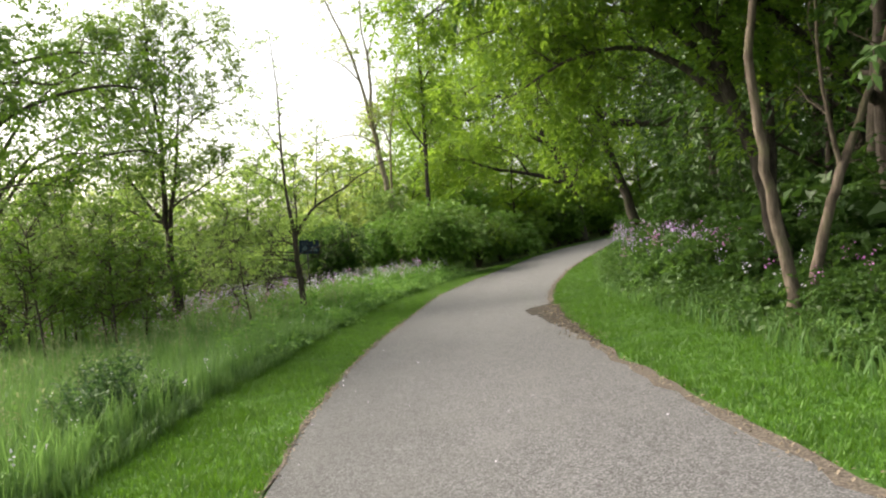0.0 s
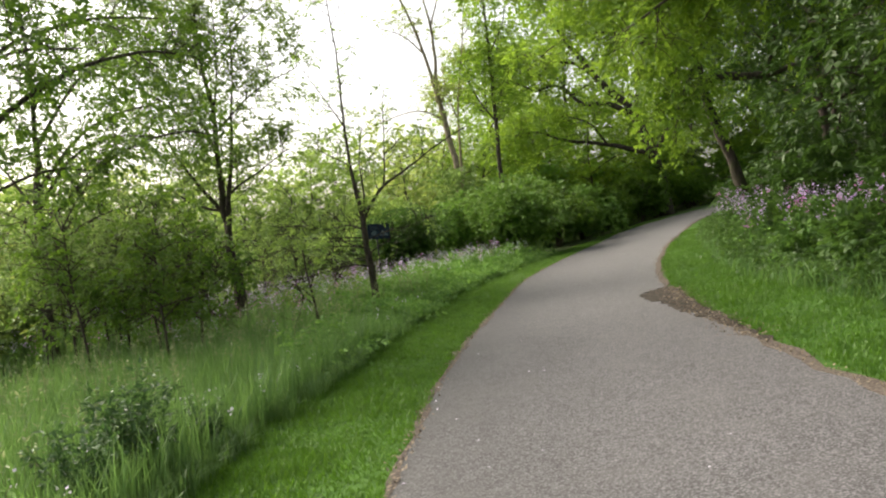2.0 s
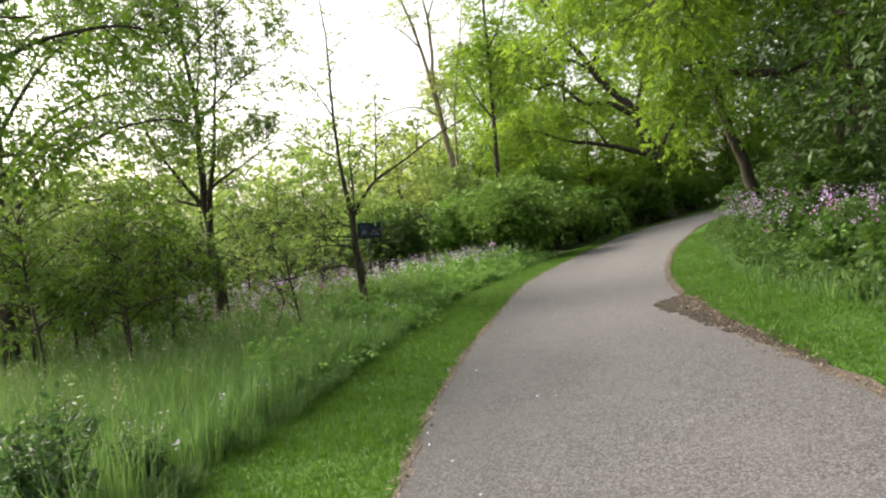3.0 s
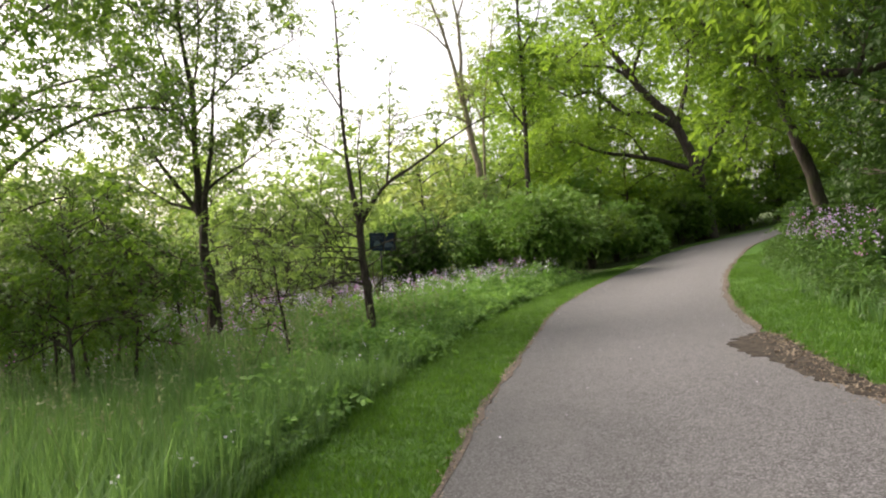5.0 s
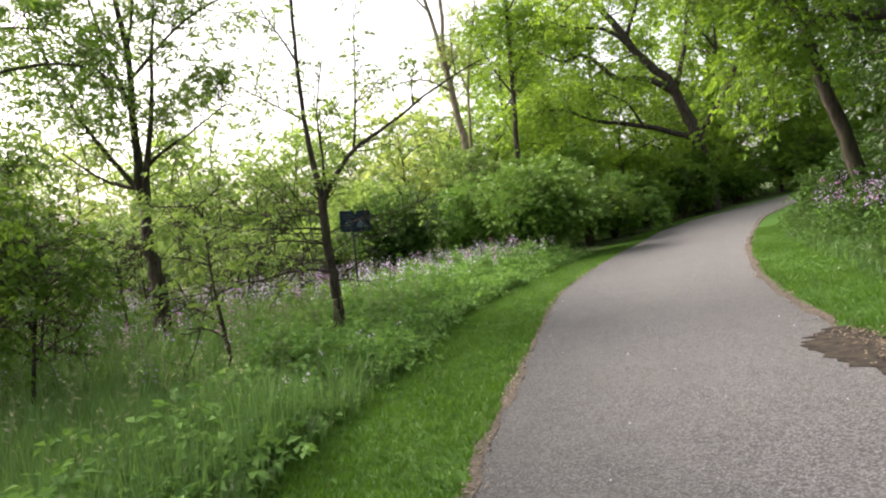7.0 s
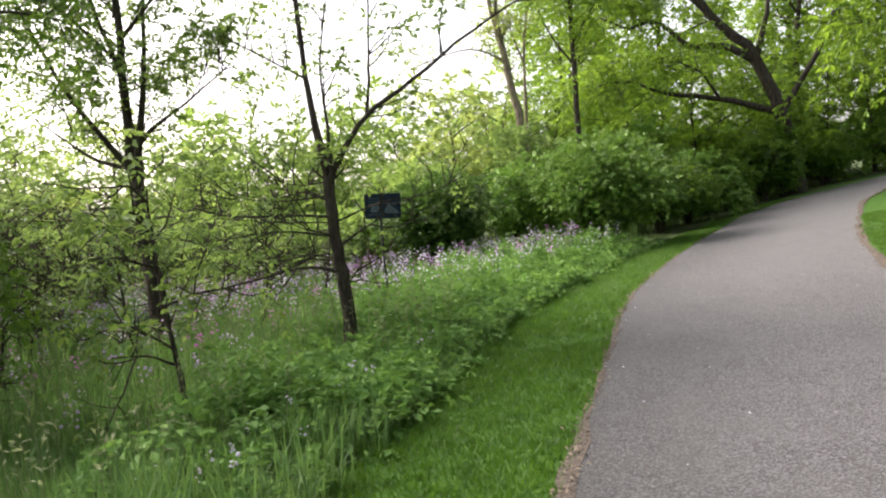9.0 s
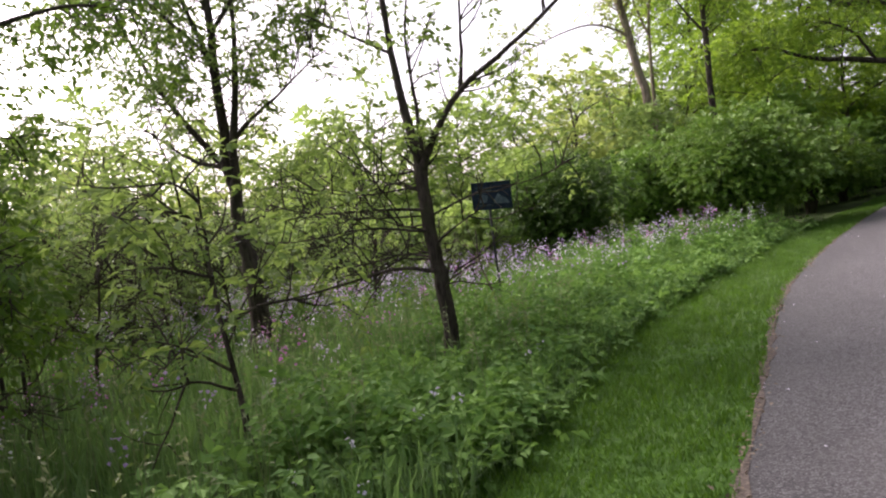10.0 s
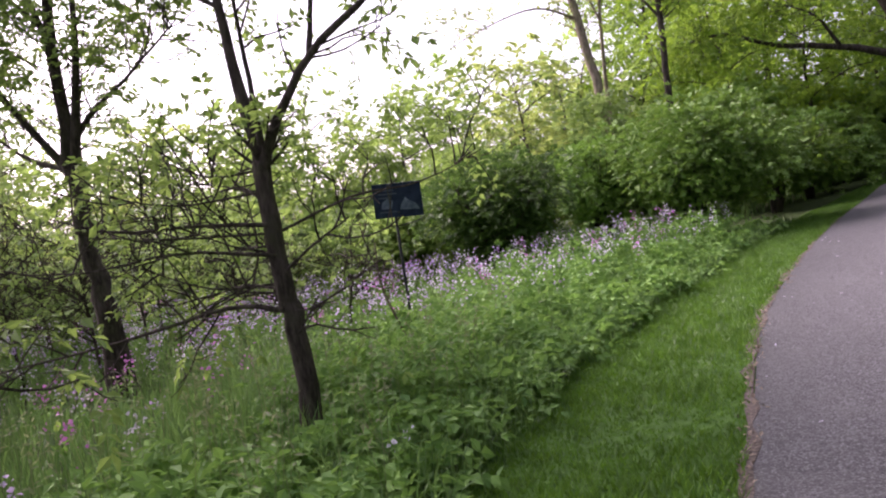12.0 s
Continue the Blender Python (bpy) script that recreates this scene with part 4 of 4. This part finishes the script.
# added canopy that darkens the bank; most of it stands out of view
EDGE = [woodland("woodland_tree", 76 + k, "tall fine-leaved tree added to shade the edge of the wood", 11, 3.9, 0.19, LEAF_SHADE, DARK_BARK, 0.2, 12, (7, 1.6), (5, 0.9), 19, 0.135, 0.8, "trees of the wood", False) for k in range(2)]
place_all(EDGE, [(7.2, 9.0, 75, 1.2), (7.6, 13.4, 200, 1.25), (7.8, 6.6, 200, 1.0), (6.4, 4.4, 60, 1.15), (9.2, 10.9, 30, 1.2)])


# ---- trees past the bend ----
def oak_past_bend():
    p = at_ground(7.9, 46.2)
    raw = [([p, (7.6, 46.1, 2.7), (6.64, 46, 5.6), (4.9, 46, 7.7), (3.16, 46, 10.3), (2.2, 46.3, 12.5)], 0.36, 0.08),
           ([(6.6, 46, 5.6), (5.3, 45.8, 6.3), (4.0, 45.7, 6.45), (2.7, 45.6, 7.5), (1.7, 45.4, 7.3), (0.6, 45.2, 7.8)], 0.18, 0.03),
           ([(7.3, 46.1, 3.5), (5.0, 45.4, 4.2), (3.0, 45.0, 4.5), (1.5, 44.6, 5.1), (0.3, 44.2, 5.0)], 0.15, 0.03),
           ([(6.6, 46, 5.7), (7.2, 46, 8.0), (7.4, 46.2, 11.0)], 0.14, 0.03),
           ([(7.4, 46.1, 3.4), (8.8, 45.8, 5.6), (9.8, 45.4, 8.0), (10.4, 45.0, 10.0)], 0.15, 0.03),
           ([(4.9, 46, 7.7), (3.6, 45.7, 8.6), (2.0, 45.5, 8.8), (0.4, 45.3, 9.6)], 0.12, 0.02),
           ([(4.6, 46, 8.2), (5.2, 45.6, 10.0), (5.4, 45.3, 12.0)], 0.1, 0.02),
           ([(5.0, 45.4, 4.2), (4.2, 44.6, 5.2), (3.2, 43.8, 5.6)], 0.07, 0.015)]
    tree("oak_tree", p, "gnarled dark tree with crooked boughs past the bend", [(bases(q, p), a, b) for q, a, b in raw], DARK_BARK, LEAF_MAPLE, 81, (12, 1.7), (6, 0.9), 12, 0.17, 0.8, first=0.12)


def tall_pale_tree():
    p = at_ground(-2.3, 41)
    raw = [([p, (-2.64, 41, 3.3), (-2.95, 41, 5.4), (-3.3, 41, 7.3)], 0.17, 0.12),
           ([(-3.3, 41, 7.2), (-3.65, 41, 8.8), (-4.2, 41, 10.7), (-5.3, 41, 13.3), (-6.0, 41, 15)], 0.10, 0.025),
           ([(-3.3, 41, 7.2), (-3.2, 41, 8.8), (-3.3, 41, 10.6), (-3.5, 41, 11.8), (-3.4, 41, 15)], 0.10, 0.025),
           ([(-3.28, 41, 10.2), (-2.7, 41, 12.0), (-2.3, 41, 14.4)], 0.05, 0.015),
           ([(-3.7, 41, 9.0), (-4.6, 40.8, 9.9), (-5.8, 40.6, 10.4)], 0.05, 0.012),
           ([(-3.1, 41, 5.9), (-4.2, 40.5, 6.3), (-5.6, 40.2, 6.0), (-7.2, 40, 5.4)], 0.045, 0.012)]
    tree("tall_tree", p, "tall pale-barked tree with sparse leaves tinted as sunlit", [(bases(q, p), a, b) for q, a, b in raw], SUNLIT_PALE_BARK, LEAF_SUNLIT, 82, (8, 1.5), (4, 0.8), 10, 0.14, 0.5, bare=0.15, first=0.6)
    p = at_ground(-2.6, 42.2)
    raw = [([p, (-2.5, 42.2, 3.0), (-2.4, 42.2, 6.4), (-2.05, 42.2, 8.6), (-1.7, 42.2, 11.0)], 0.09, 0.02),
           ([(-2.4, 42.2, 5.8), (-2.9, 42.2, 7.4), (-3.0, 42.2, 9.2)], 0.05, 0.012)]
    tree("tall_tree", p, "thin pale stem beside the tall tree", [(bases(q, p), a, b) for q, a, b in raw], SUNLIT_PALE_BARK, LEAF_SUNLIT, 84, (7, 1.2), (4, 0.7), 10, 0.14, 0.5, bare=0.15, first=0.5)
    p = at_ground(-0.6, 42)
    raw = [([p, (-0.62, 42, 3.9), (-0.62, 42, 7.7), (-0.7, 42, 11.5)], 0.15, 0.05),
           ([(-0.62, 42, 5.6), (-1.4, 42, 6.8), (-2.0, 42, 8.4)], 0.05, 0.012),
           ([(-0.62, 42, 6.4), (0.2, 42, 7.6), (0.9, 42, 9.2)], 0.05, 0.012),
           ([(-0.65, 42, 8.8), (0.1, 42, 10.2), (0.5, 42, 12)], 0.05, 0.012)]
    tree("tall_tree", p, "straight slim tree behind the thicket", [(bases(q, p), a, b) for q, a, b in raw], DARK_BARK, LEAF_MAPLE, 83, (10, 1.6), (5, 0.9), 14, 0.18, 0.5, first=0.3)


oak_past_bend()
tall_pale_tree()
FAR = [woodland("woodland_tree", 90 + k, "broad-leaved tree at the far end of the path", 14, 4.8, 0.24, LEAF_MAPLE, DARK_BARK, 0.12, 13, (7, 2.0), (5, 1.1), 12, 0.25, 0.95, "trees past the bend", False) for k in range(2)]
place_all(FAR, [(11.0, 57.0, 0, 1.1), (4.0, 56.5, 70, 1.05), (16.5, 58.0, 140, 1.1), (20, 57, 200, 1.1), (23, 41, 260, 1.0), (27, 45, 90, 1.1), (-1, 57, 200, 0.85), (12, 62, 120, 1.2), (18, 33, 10, 1.2), (0, 66, 260, 1.1)])
UNDERWOOD = [woodland("understory_tree", 96 + k, "low leafy tree filling the wood behind the thicket", 6.5, 3.0, 0.12, LEAF_MAPLE, DARK_BARK, 0.06, 11, (6, 1.5), (5, 0.9), 12, 0.19, 0.8, "understory past the bend", False) for k in range(2)]
place_all(UNDERWOOD, [(4.4, 48.0, 0, 1.0), (10.2, 50.0, 80, 0.9), (1.2, 44.6, 160, 0.85), (13.0, 52.4, 240, 1.0), (1.8, 49.5, 300, 1.1), (17.5, 54.5, 40, 1.0), (-1.6, 47.0, 120, 0.95), (7.2, 50.6, 200, 1.1), (22, 55.5, 280, 1.1)])
DENSE = [woodland("understory_tree", 94 + k, "dark leafy tree closing the wooded bank", 8.0, 3.2, 0.13, LEAF_SHADE, DARK_BARK, 0.07, 11, (6, 1.5), (5, 0.9), 12, 0.2, 0.8, "understory of the bank", False) for k in range(2)]
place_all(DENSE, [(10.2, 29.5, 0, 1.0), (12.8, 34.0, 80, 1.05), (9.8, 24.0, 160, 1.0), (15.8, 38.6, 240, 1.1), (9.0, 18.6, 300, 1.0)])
GOLD = [woodland("background_tree", 100 + k, "sunlit yellow-green tree across the meadow", 7.5, 3.4, 0.14, LEAF_SUNLIT if k == 0 else LEAF_FRESH, GREY_BARK, 0.06, 10, (6, 1.7), (4, 1.0), 4, 0.37, 0.95, "trees across the meadow", False) for k in range(3)]
rng = np.random.default_rng(105)
spots = []
for k in range(32):
    a = -50 + 1.75 * k + rng.uniform(-1, 1)
    d = rng.uniform(48, 66)
    spots.append((math.sin(radians(a)) * d - 2, math.cos(radians(a)) * d, rng.uniform(0, 360), rng.uniform(0.74, 1.03)))
# the last four are unseen, added on the left to block the sun
spots += [(-16, 30, 20, 0.75), (-20, 34, 100, 0.8), (-13, 37, 200, 0.75), (-18, 24, 300, 0.75), (-14, 19.5, 40, 0.7), (-24, 28, 10, 0.8), (-8, 46, 60, 0.85), (-5.4, 43.5, 160, 0.92), (-3.6, 46, 210, 0.95), (-12, 44, 240, 0.75), (-18.5, 16, 30, 0.8), (-22, 21, 120, 0.9), (-18, 9, 220, 0.9), (-24, 14, 300, 1.0)]
place_all(GOLD, spots)


def tree_over_meadow():
    p = at_ground(-9.5, 14.2)
    raw = [([p, (-9.5, 14.2, 1.5), (-9.4, 14.2, 3.0), (-9.3, 14.3, 5.0), (-9.4, 14.4, 8.5)], 0.16, 0.03),
           ([(-9.45, 14.2, 2.2), (-8.4, 14.6, 3.4), (-7.3, 15.0, 4.2), (-6.2, 15.4, 4.5), (-5.4, 15.7, 4.4)], 0.07, 0.012),
           ([(-9.4, 14.2, 2.8), (-8.4, 13.9, 3.9), (-7.3, 13.7, 4.3), (-6.2, 13.5, 4.2)], 0.06, 0.012),
           ([(-9.4, 14.2, 3.2), (-8.5, 15.0, 4.6), (-7.4, 16.0, 5.3), (-6.4, 16.8, 5.4)], 0.06, 0.012),
           ([(-9.35, 14.3, 4.2), (-8.5, 14.5, 5.6), (-7.5, 14.7, 6.5), (-6.6, 14.8, 6.8)], 0.055, 0.012),
           ([(-9.45, 14.2, 1.6), (-8.6, 14.5, 2.3), (-7.7, 14.9, 2.7), (-6.9, 15.3, 2.6)], 0.045, 0.01),
           ([(-9.4, 14.2, 2.6), (-10.4, 15.0, 3.8), (-11.4, 15.8, 4.6)], 0.05, 0.012),
           ([(-9.3, 14.3, 5.2), (-9.0, 15.4, 6.6), (-8.4, 16.4, 7.4)], 0.045, 0.012)]
    ob = tree("meadow_tree", p, "leafy tree whose branches reach over the meadow", [(bases(q, p), a, b) for q, a, b in raw], DARK_BARK, LEAF_BANK, 110, (10, 1.1), (6, 0.6), 15, 0.11, 0.55, first=0.5)
    for x, y, turn, s in ((-10.6, 19.2, 8, 0.9),):
        copy_thing(ob, pose(*at_ground(x, y), 0, 0, turn) @ Matrix.Scale(s, 4))


tree_over_meadow()


# ---- thickets ----
BUSHES = [
    (-4.3, 31.3, (1.55, 1.4, 2.9), LEAF_DEEP, 18000), (-0.3, 33.8, (1.95, 1.7, 3.0), LEAF_BUSH, 28000), (-2.5, 34.8, (1.35, 1.3, 2.9), LEAF_BUSH, 16000),
    (1.6, 37.4, (1.7, 1.6, 2.6), LEAF_BANK, 12600), (2.9, 40.4, (1.6, 1.5, 2.2), LEAF_BUSH, 7000), (4.4, 43.4, (1.7, 1.6, 2.1), LEAF_BANK, 6000),
    (6.6, 46.4, (1.7, 1.5, 2.2), LEAF_BANK, 5000), (9.6, 48.6, (1.9, 1.6, 2.3), LEAF_BANK, 5000), (13.6, 50.8, (2.2, 1.7, 2.6), LEAF_BANK, 5000), (-5.4, 37.0, (2.0, 1.8, 3.8), LEAF_FRESH, 7000),
    (0.4, 39.4, (2.0, 1.7, 3.1), LEAF_BANK, 7000), (-2.4, 39.6, (1.9, 1.5, 3.9), LEAF_MUTED, 6000), (6.3, 44.7, (1.1, 1.0, 2.5), LEAF_BANK, 4000), (7.2, 45.5, (0.9, 0.9, 2.9), LEAF_BANK, 3500), (18.6, 52.6, (2.6, 2, 3), LEAF_BANK, 4000), (-7.2, 33.6, (1.5, 1.4, 2.4), LEAF_FRESH, 6000)]
for k, (x, y, size, leaf, count) in enumerate(BUSHES):
    front = count > 12500
    bush("bush", at_ground(x, y), size, "dense rounded green bush in the thicket by the path", leaf, 120 + k, count, 0.074 if front else 0.12, 34 if front else 14, group="thicket by the path", shell=0.8, low=0.35 if front else 1.0)
UNDER = [bush("shrub", (0, 0, 0), (1.6, 1.5, 1.9), "dark leafy shrub under the trees", LEAF_SHADE, 140 + k, 1900, 0.2, group="undergrowth of the bank") for k in range(3)]
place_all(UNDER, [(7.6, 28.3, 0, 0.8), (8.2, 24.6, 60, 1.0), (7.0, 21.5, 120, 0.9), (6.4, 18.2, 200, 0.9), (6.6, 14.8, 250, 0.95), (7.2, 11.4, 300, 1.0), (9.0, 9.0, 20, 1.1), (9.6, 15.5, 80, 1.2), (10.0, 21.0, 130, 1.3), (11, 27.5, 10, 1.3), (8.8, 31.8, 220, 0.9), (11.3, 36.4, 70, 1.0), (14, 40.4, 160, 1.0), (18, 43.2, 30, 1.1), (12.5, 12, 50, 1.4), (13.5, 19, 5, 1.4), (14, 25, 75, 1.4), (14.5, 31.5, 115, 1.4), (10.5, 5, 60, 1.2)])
LOW = [bush("low_shrub", (0, 0, 0), (0.9, 0.8, 1.05), "low leafy green shrub on the bank", LEAF_DEEP, 145 + k, 2000, 0.11, group="low shrubs of the bank", shell=0.6) for k in range(3)]
place_all(LOW, [(4.9, 12.6, 0, 0.9), (4.6, 14.4, 80, 0.95), (4.7, 16.3, 150, 0.9), (5.3, 18.4, 40, 1.0), (5.5, 20.6, 200, 1.0), (6.1, 23.0, 270, 1.0), (6.3, 25.2, 10, 1.1), (7.0, 29.0, 100, 1.1), (5.4, 10.9, 220, 0.9), (5.9, 8.6, 30, 0.9), (5.0, 7.2, 130, 0.7), (4.5, 8.6, 10, 0.6), (4.3, 10.4, 60, 0.65), (5.2, 9.3, 190, 0.6), (6.9, 26.0, 60, 1.3), (5.9, 15.4, 330, 1.2), (6.0, 12.8, 20, 1.2), (8.2, 33.8, 80, 1.2)])
BACK = [bush("thicket_bush", (0, 0, 0), (3.2, 2.8, 4.2), "dark thicket closing the wood behind the bend", LEAF_BUSH, 147 + k, 2500, 0.38, group="thicket behind the bend") for k in range(2)]
place_all(BACK, [(1.6, 45.6, 110, 0.85), (6.2, 51.0, 230, 0.85), (-2.2, 42.6, 20, 0.8), (5, 52, 0, 1.0), (10, 55, 60, 1.1), (15.5, 57, 120, 1.1), (21, 58, 200, 1.1), (27, 58, 250, 1.1), (33, 58, 20, 1.2), (30, 45.5, 150, 0.9), (-1, 52, 310, 1.0), (17.5, 25, 40, 1.1), (17.5, 18, 90, 1.1), (16, 12, 160, 1.1), (17, 32, 200, 1.1), (19, 38, 260, 1.1), (13, 4, 10, 1.0)])
BRUSH = [bush("shrub", (0, 0, 0), (1.7, 1.6, 2.2), "loose twiggy pale green shrub beyond the saplings", LEAF_MUTED if k else LEAF_FRESH, 150 + k, 1500, 0.175, 22, GREY_BARK, group="shrubs of the meadow", shell=0.3) for k in range(2)]
place_all(BRUSH, [(-9.5, 32.5, 0, 0.9), (-12.5, 33, 80, 1.0), (-7.2, 36.5, 140, 1.0), (-15.5, 27, 200, 1.0), (-11.8, 17.5, 30, 0.8), (-13.5, 22, 100, 0.9), (-17, 32, 170, 1.2), (-10.5, 38, 260, 1.1), (-21, 27, 45, 1.2), (-15, 39, 300, 1.2), (-8.5, 42, 20, 1.2), (-6.0, 44, 120, 1.2), (-20, 38, 60, 1.3), (-13, 46, 10, 1.4), (-24, 33, 200, 1.3), (-19, 44, 330, 1.4), (-26, 40, 90, 1.5), (-30, 34, 140, 1.4), (-10, 29.5, 75, 0.55), (-13.2, 29.6, 25, 0.7)])


# ---- sign ----
def meadow_sign():
    x, y = -4.17, 25.05
    z = float(height(x, y))
    ob = root("information_sign", (x, y, z), "dark blue sign board on a thin metal post in the flowers", "sign")
    metal = plain_material("painted_steel", (0.020, 0.022, 0.024), (0.045, 0.047, 0.050), 30, 0.5)
    face = plain_material("dark_blue_enamel", (0.012, 0.020, 0.040), (0.026, 0.040, 0.075), 8, 0.35)
    print_colour = plain_material("faded_print", (0.05, 0.07, 0.10), (0.09, 0.11, 0.14), 12, 0.6)
    g = Geo()
    tube(g, [(0, 0.02, -0.1), (-0.02, 0.02, 1.0), (-0.03, 0.02, 2.05)], (0.02, 0.02, 0.02), 8)
    part("post", g, metal, ob, smooth=True)

    def plate(w, h, d):
        bm = bmesh.new()
        bmesh.ops.create_cube(bm, size=1, matrix=Matrix.Diagonal((w, d, h, 1)))
        bmesh.ops.bevel(bm, geom=bm.edges[:], offset=min(w, h, d) * 0.25, segments=2, affect="EDGES")
        return bm
    board = part("board", plate(0.62, 0.43, 0.02), face, ob)
    board.matrix_basis = pose(0.04, -0.02, 1.94, 6, 2, 6)
    # pale shapes: picture and bluish reflection both painted onto the board
    pale = plain_material("picture_and_reflection", (0.06, 0.09, 0.13), (0.16, 0.20, 0.25), 14, 0.5)
    for w, dx, dz in ((0.20, -0.14, 0.13), (0.24, -0.12, 0.085), (0.16, -0.16, 0.04), (0.22, -0.13, -0.14)):
        bar = part("print_line", plate(w, 0.018, 0.003), print_colour, board)
        bar.matrix_basis = pose(dx, -0.0115, dz)
    for outline, label in ((((-0.22, -0.10), (-0.08, -0.10), (-0.06, 0.0), (-0.13, 0.03), (-0.20, -0.02)), "pale patch for picture and reflection"), (((0.02, -0.12), (0.27, -0.13), (0.22, -0.05), (0.16, -0.02), (0.10, 0.03), (0.05, -0.04)), "pale blue patch for picture and reflection")):
        g = Geo()
        n = len(outline)
        ring = [(x, -0.0135, z) for x, z in outline] + [(x, -0.0095, z) for x, z in outline]
        g.add(ring + [(sum(x for x, z in outline) / n, -0.0135, sum(z for x, z in outline) / n)], [(i, (i + 1) % n, n + (i + 1) % n, n + i) for i in range(n)], [(i, (i + 1) % n, 2 * n) for i in range(n)])
        part("picture", g, pale, board, label)
    for dz in (-0.15, 0.15):
        g = Geo()
        tube(g, [(0, 0, 0), (0, -0.012, 0)], (0.012, 0.01), 8)
        bolt = part("bolt", g, metal, board)
        bolt.matrix_basis = pose(0, -0.010, dz)


meadow_sign()


# ---- litter on the path ----
def path_litter():
    rng = np.random.default_rng(160)
    g = Geo()
    y = rng.uniform(0, 30, 1000)
    p = np.stack((edge_x(RIGHT_EDGE, y) + rng.normal(size=1000) * 0.06 + 0.02, y), 1)
    y2 = rng.uniform(2, 28, 800)
    p = np.concatenate((p, np.stack((edge_x(LEFT_EDGE, y2) + rng.normal(size=800) * 0.04 - 0.02, y2), 1)))
    y3 = rng.uniform(11, 16.8, 800)
    p = np.concatenate((p, np.stack((edge_x(RIGHT_EDGE, y3) + 0.0 + rng.normal(size=800) * 0.13, y3), 1)))
    c = np.column_stack((p, height(p[:, 0], p[:, 1]) + 0.046))
    leaves(g, c, 0.036, rng, 0.0, 0.6, 0.97)
    tagged(part("leaf_litter", g, LITTER), "dry brown leaf litter along the path's edge", "litter", kind="stuff")
    g = Geo()
    y = rng.uniform(3, 30, 80)
    s = rng.random(80) ** 2
    x = edge_x(LEFT_EDGE, y) * (1 - s) + edge_x(RIGHT_EDGE, y) * s
    c = np.column_stack((x, y, height(x, y) + 0.038))
    leaves(g, c, 0.024, rng, 0.0, 0.8, 0.97)
    tagged(part("fallen_petals", g, PETAL_WHITE), "small pale petals fallen on the asphalt", "litter", kind="stuff")


path_litter()


def fallen_branch():
    ob = root("fallen_branch", at_ground(-11.2, 22.2), "bent dark dead branch in the meadow grass", "branch")
    g = Geo()
    tube(g, smooth_line([(-0.6, 0, -0.05), (-0.45, 0, 0.5), (-0.1, 0.1, 0.85), (0.4, 0.1, 0.95), (1.0, 0.2, 1.3)], 5), np.linspace(0.04, 0.012, 21), 6)
    part("bough", g, DARK_BARK, ob, smooth=True)
    g = Geo()
    tube(g, smooth_line([(0.4, 0.1, 0.95), (0.5, 0.1, 0.5), (0.5, 0.1, -0.05)], 5), np.linspace(0.02, 0.012, 11), 5)
    part("side_branch", g, DARK_BARK, ob, smooth=True)


fallen_branch()
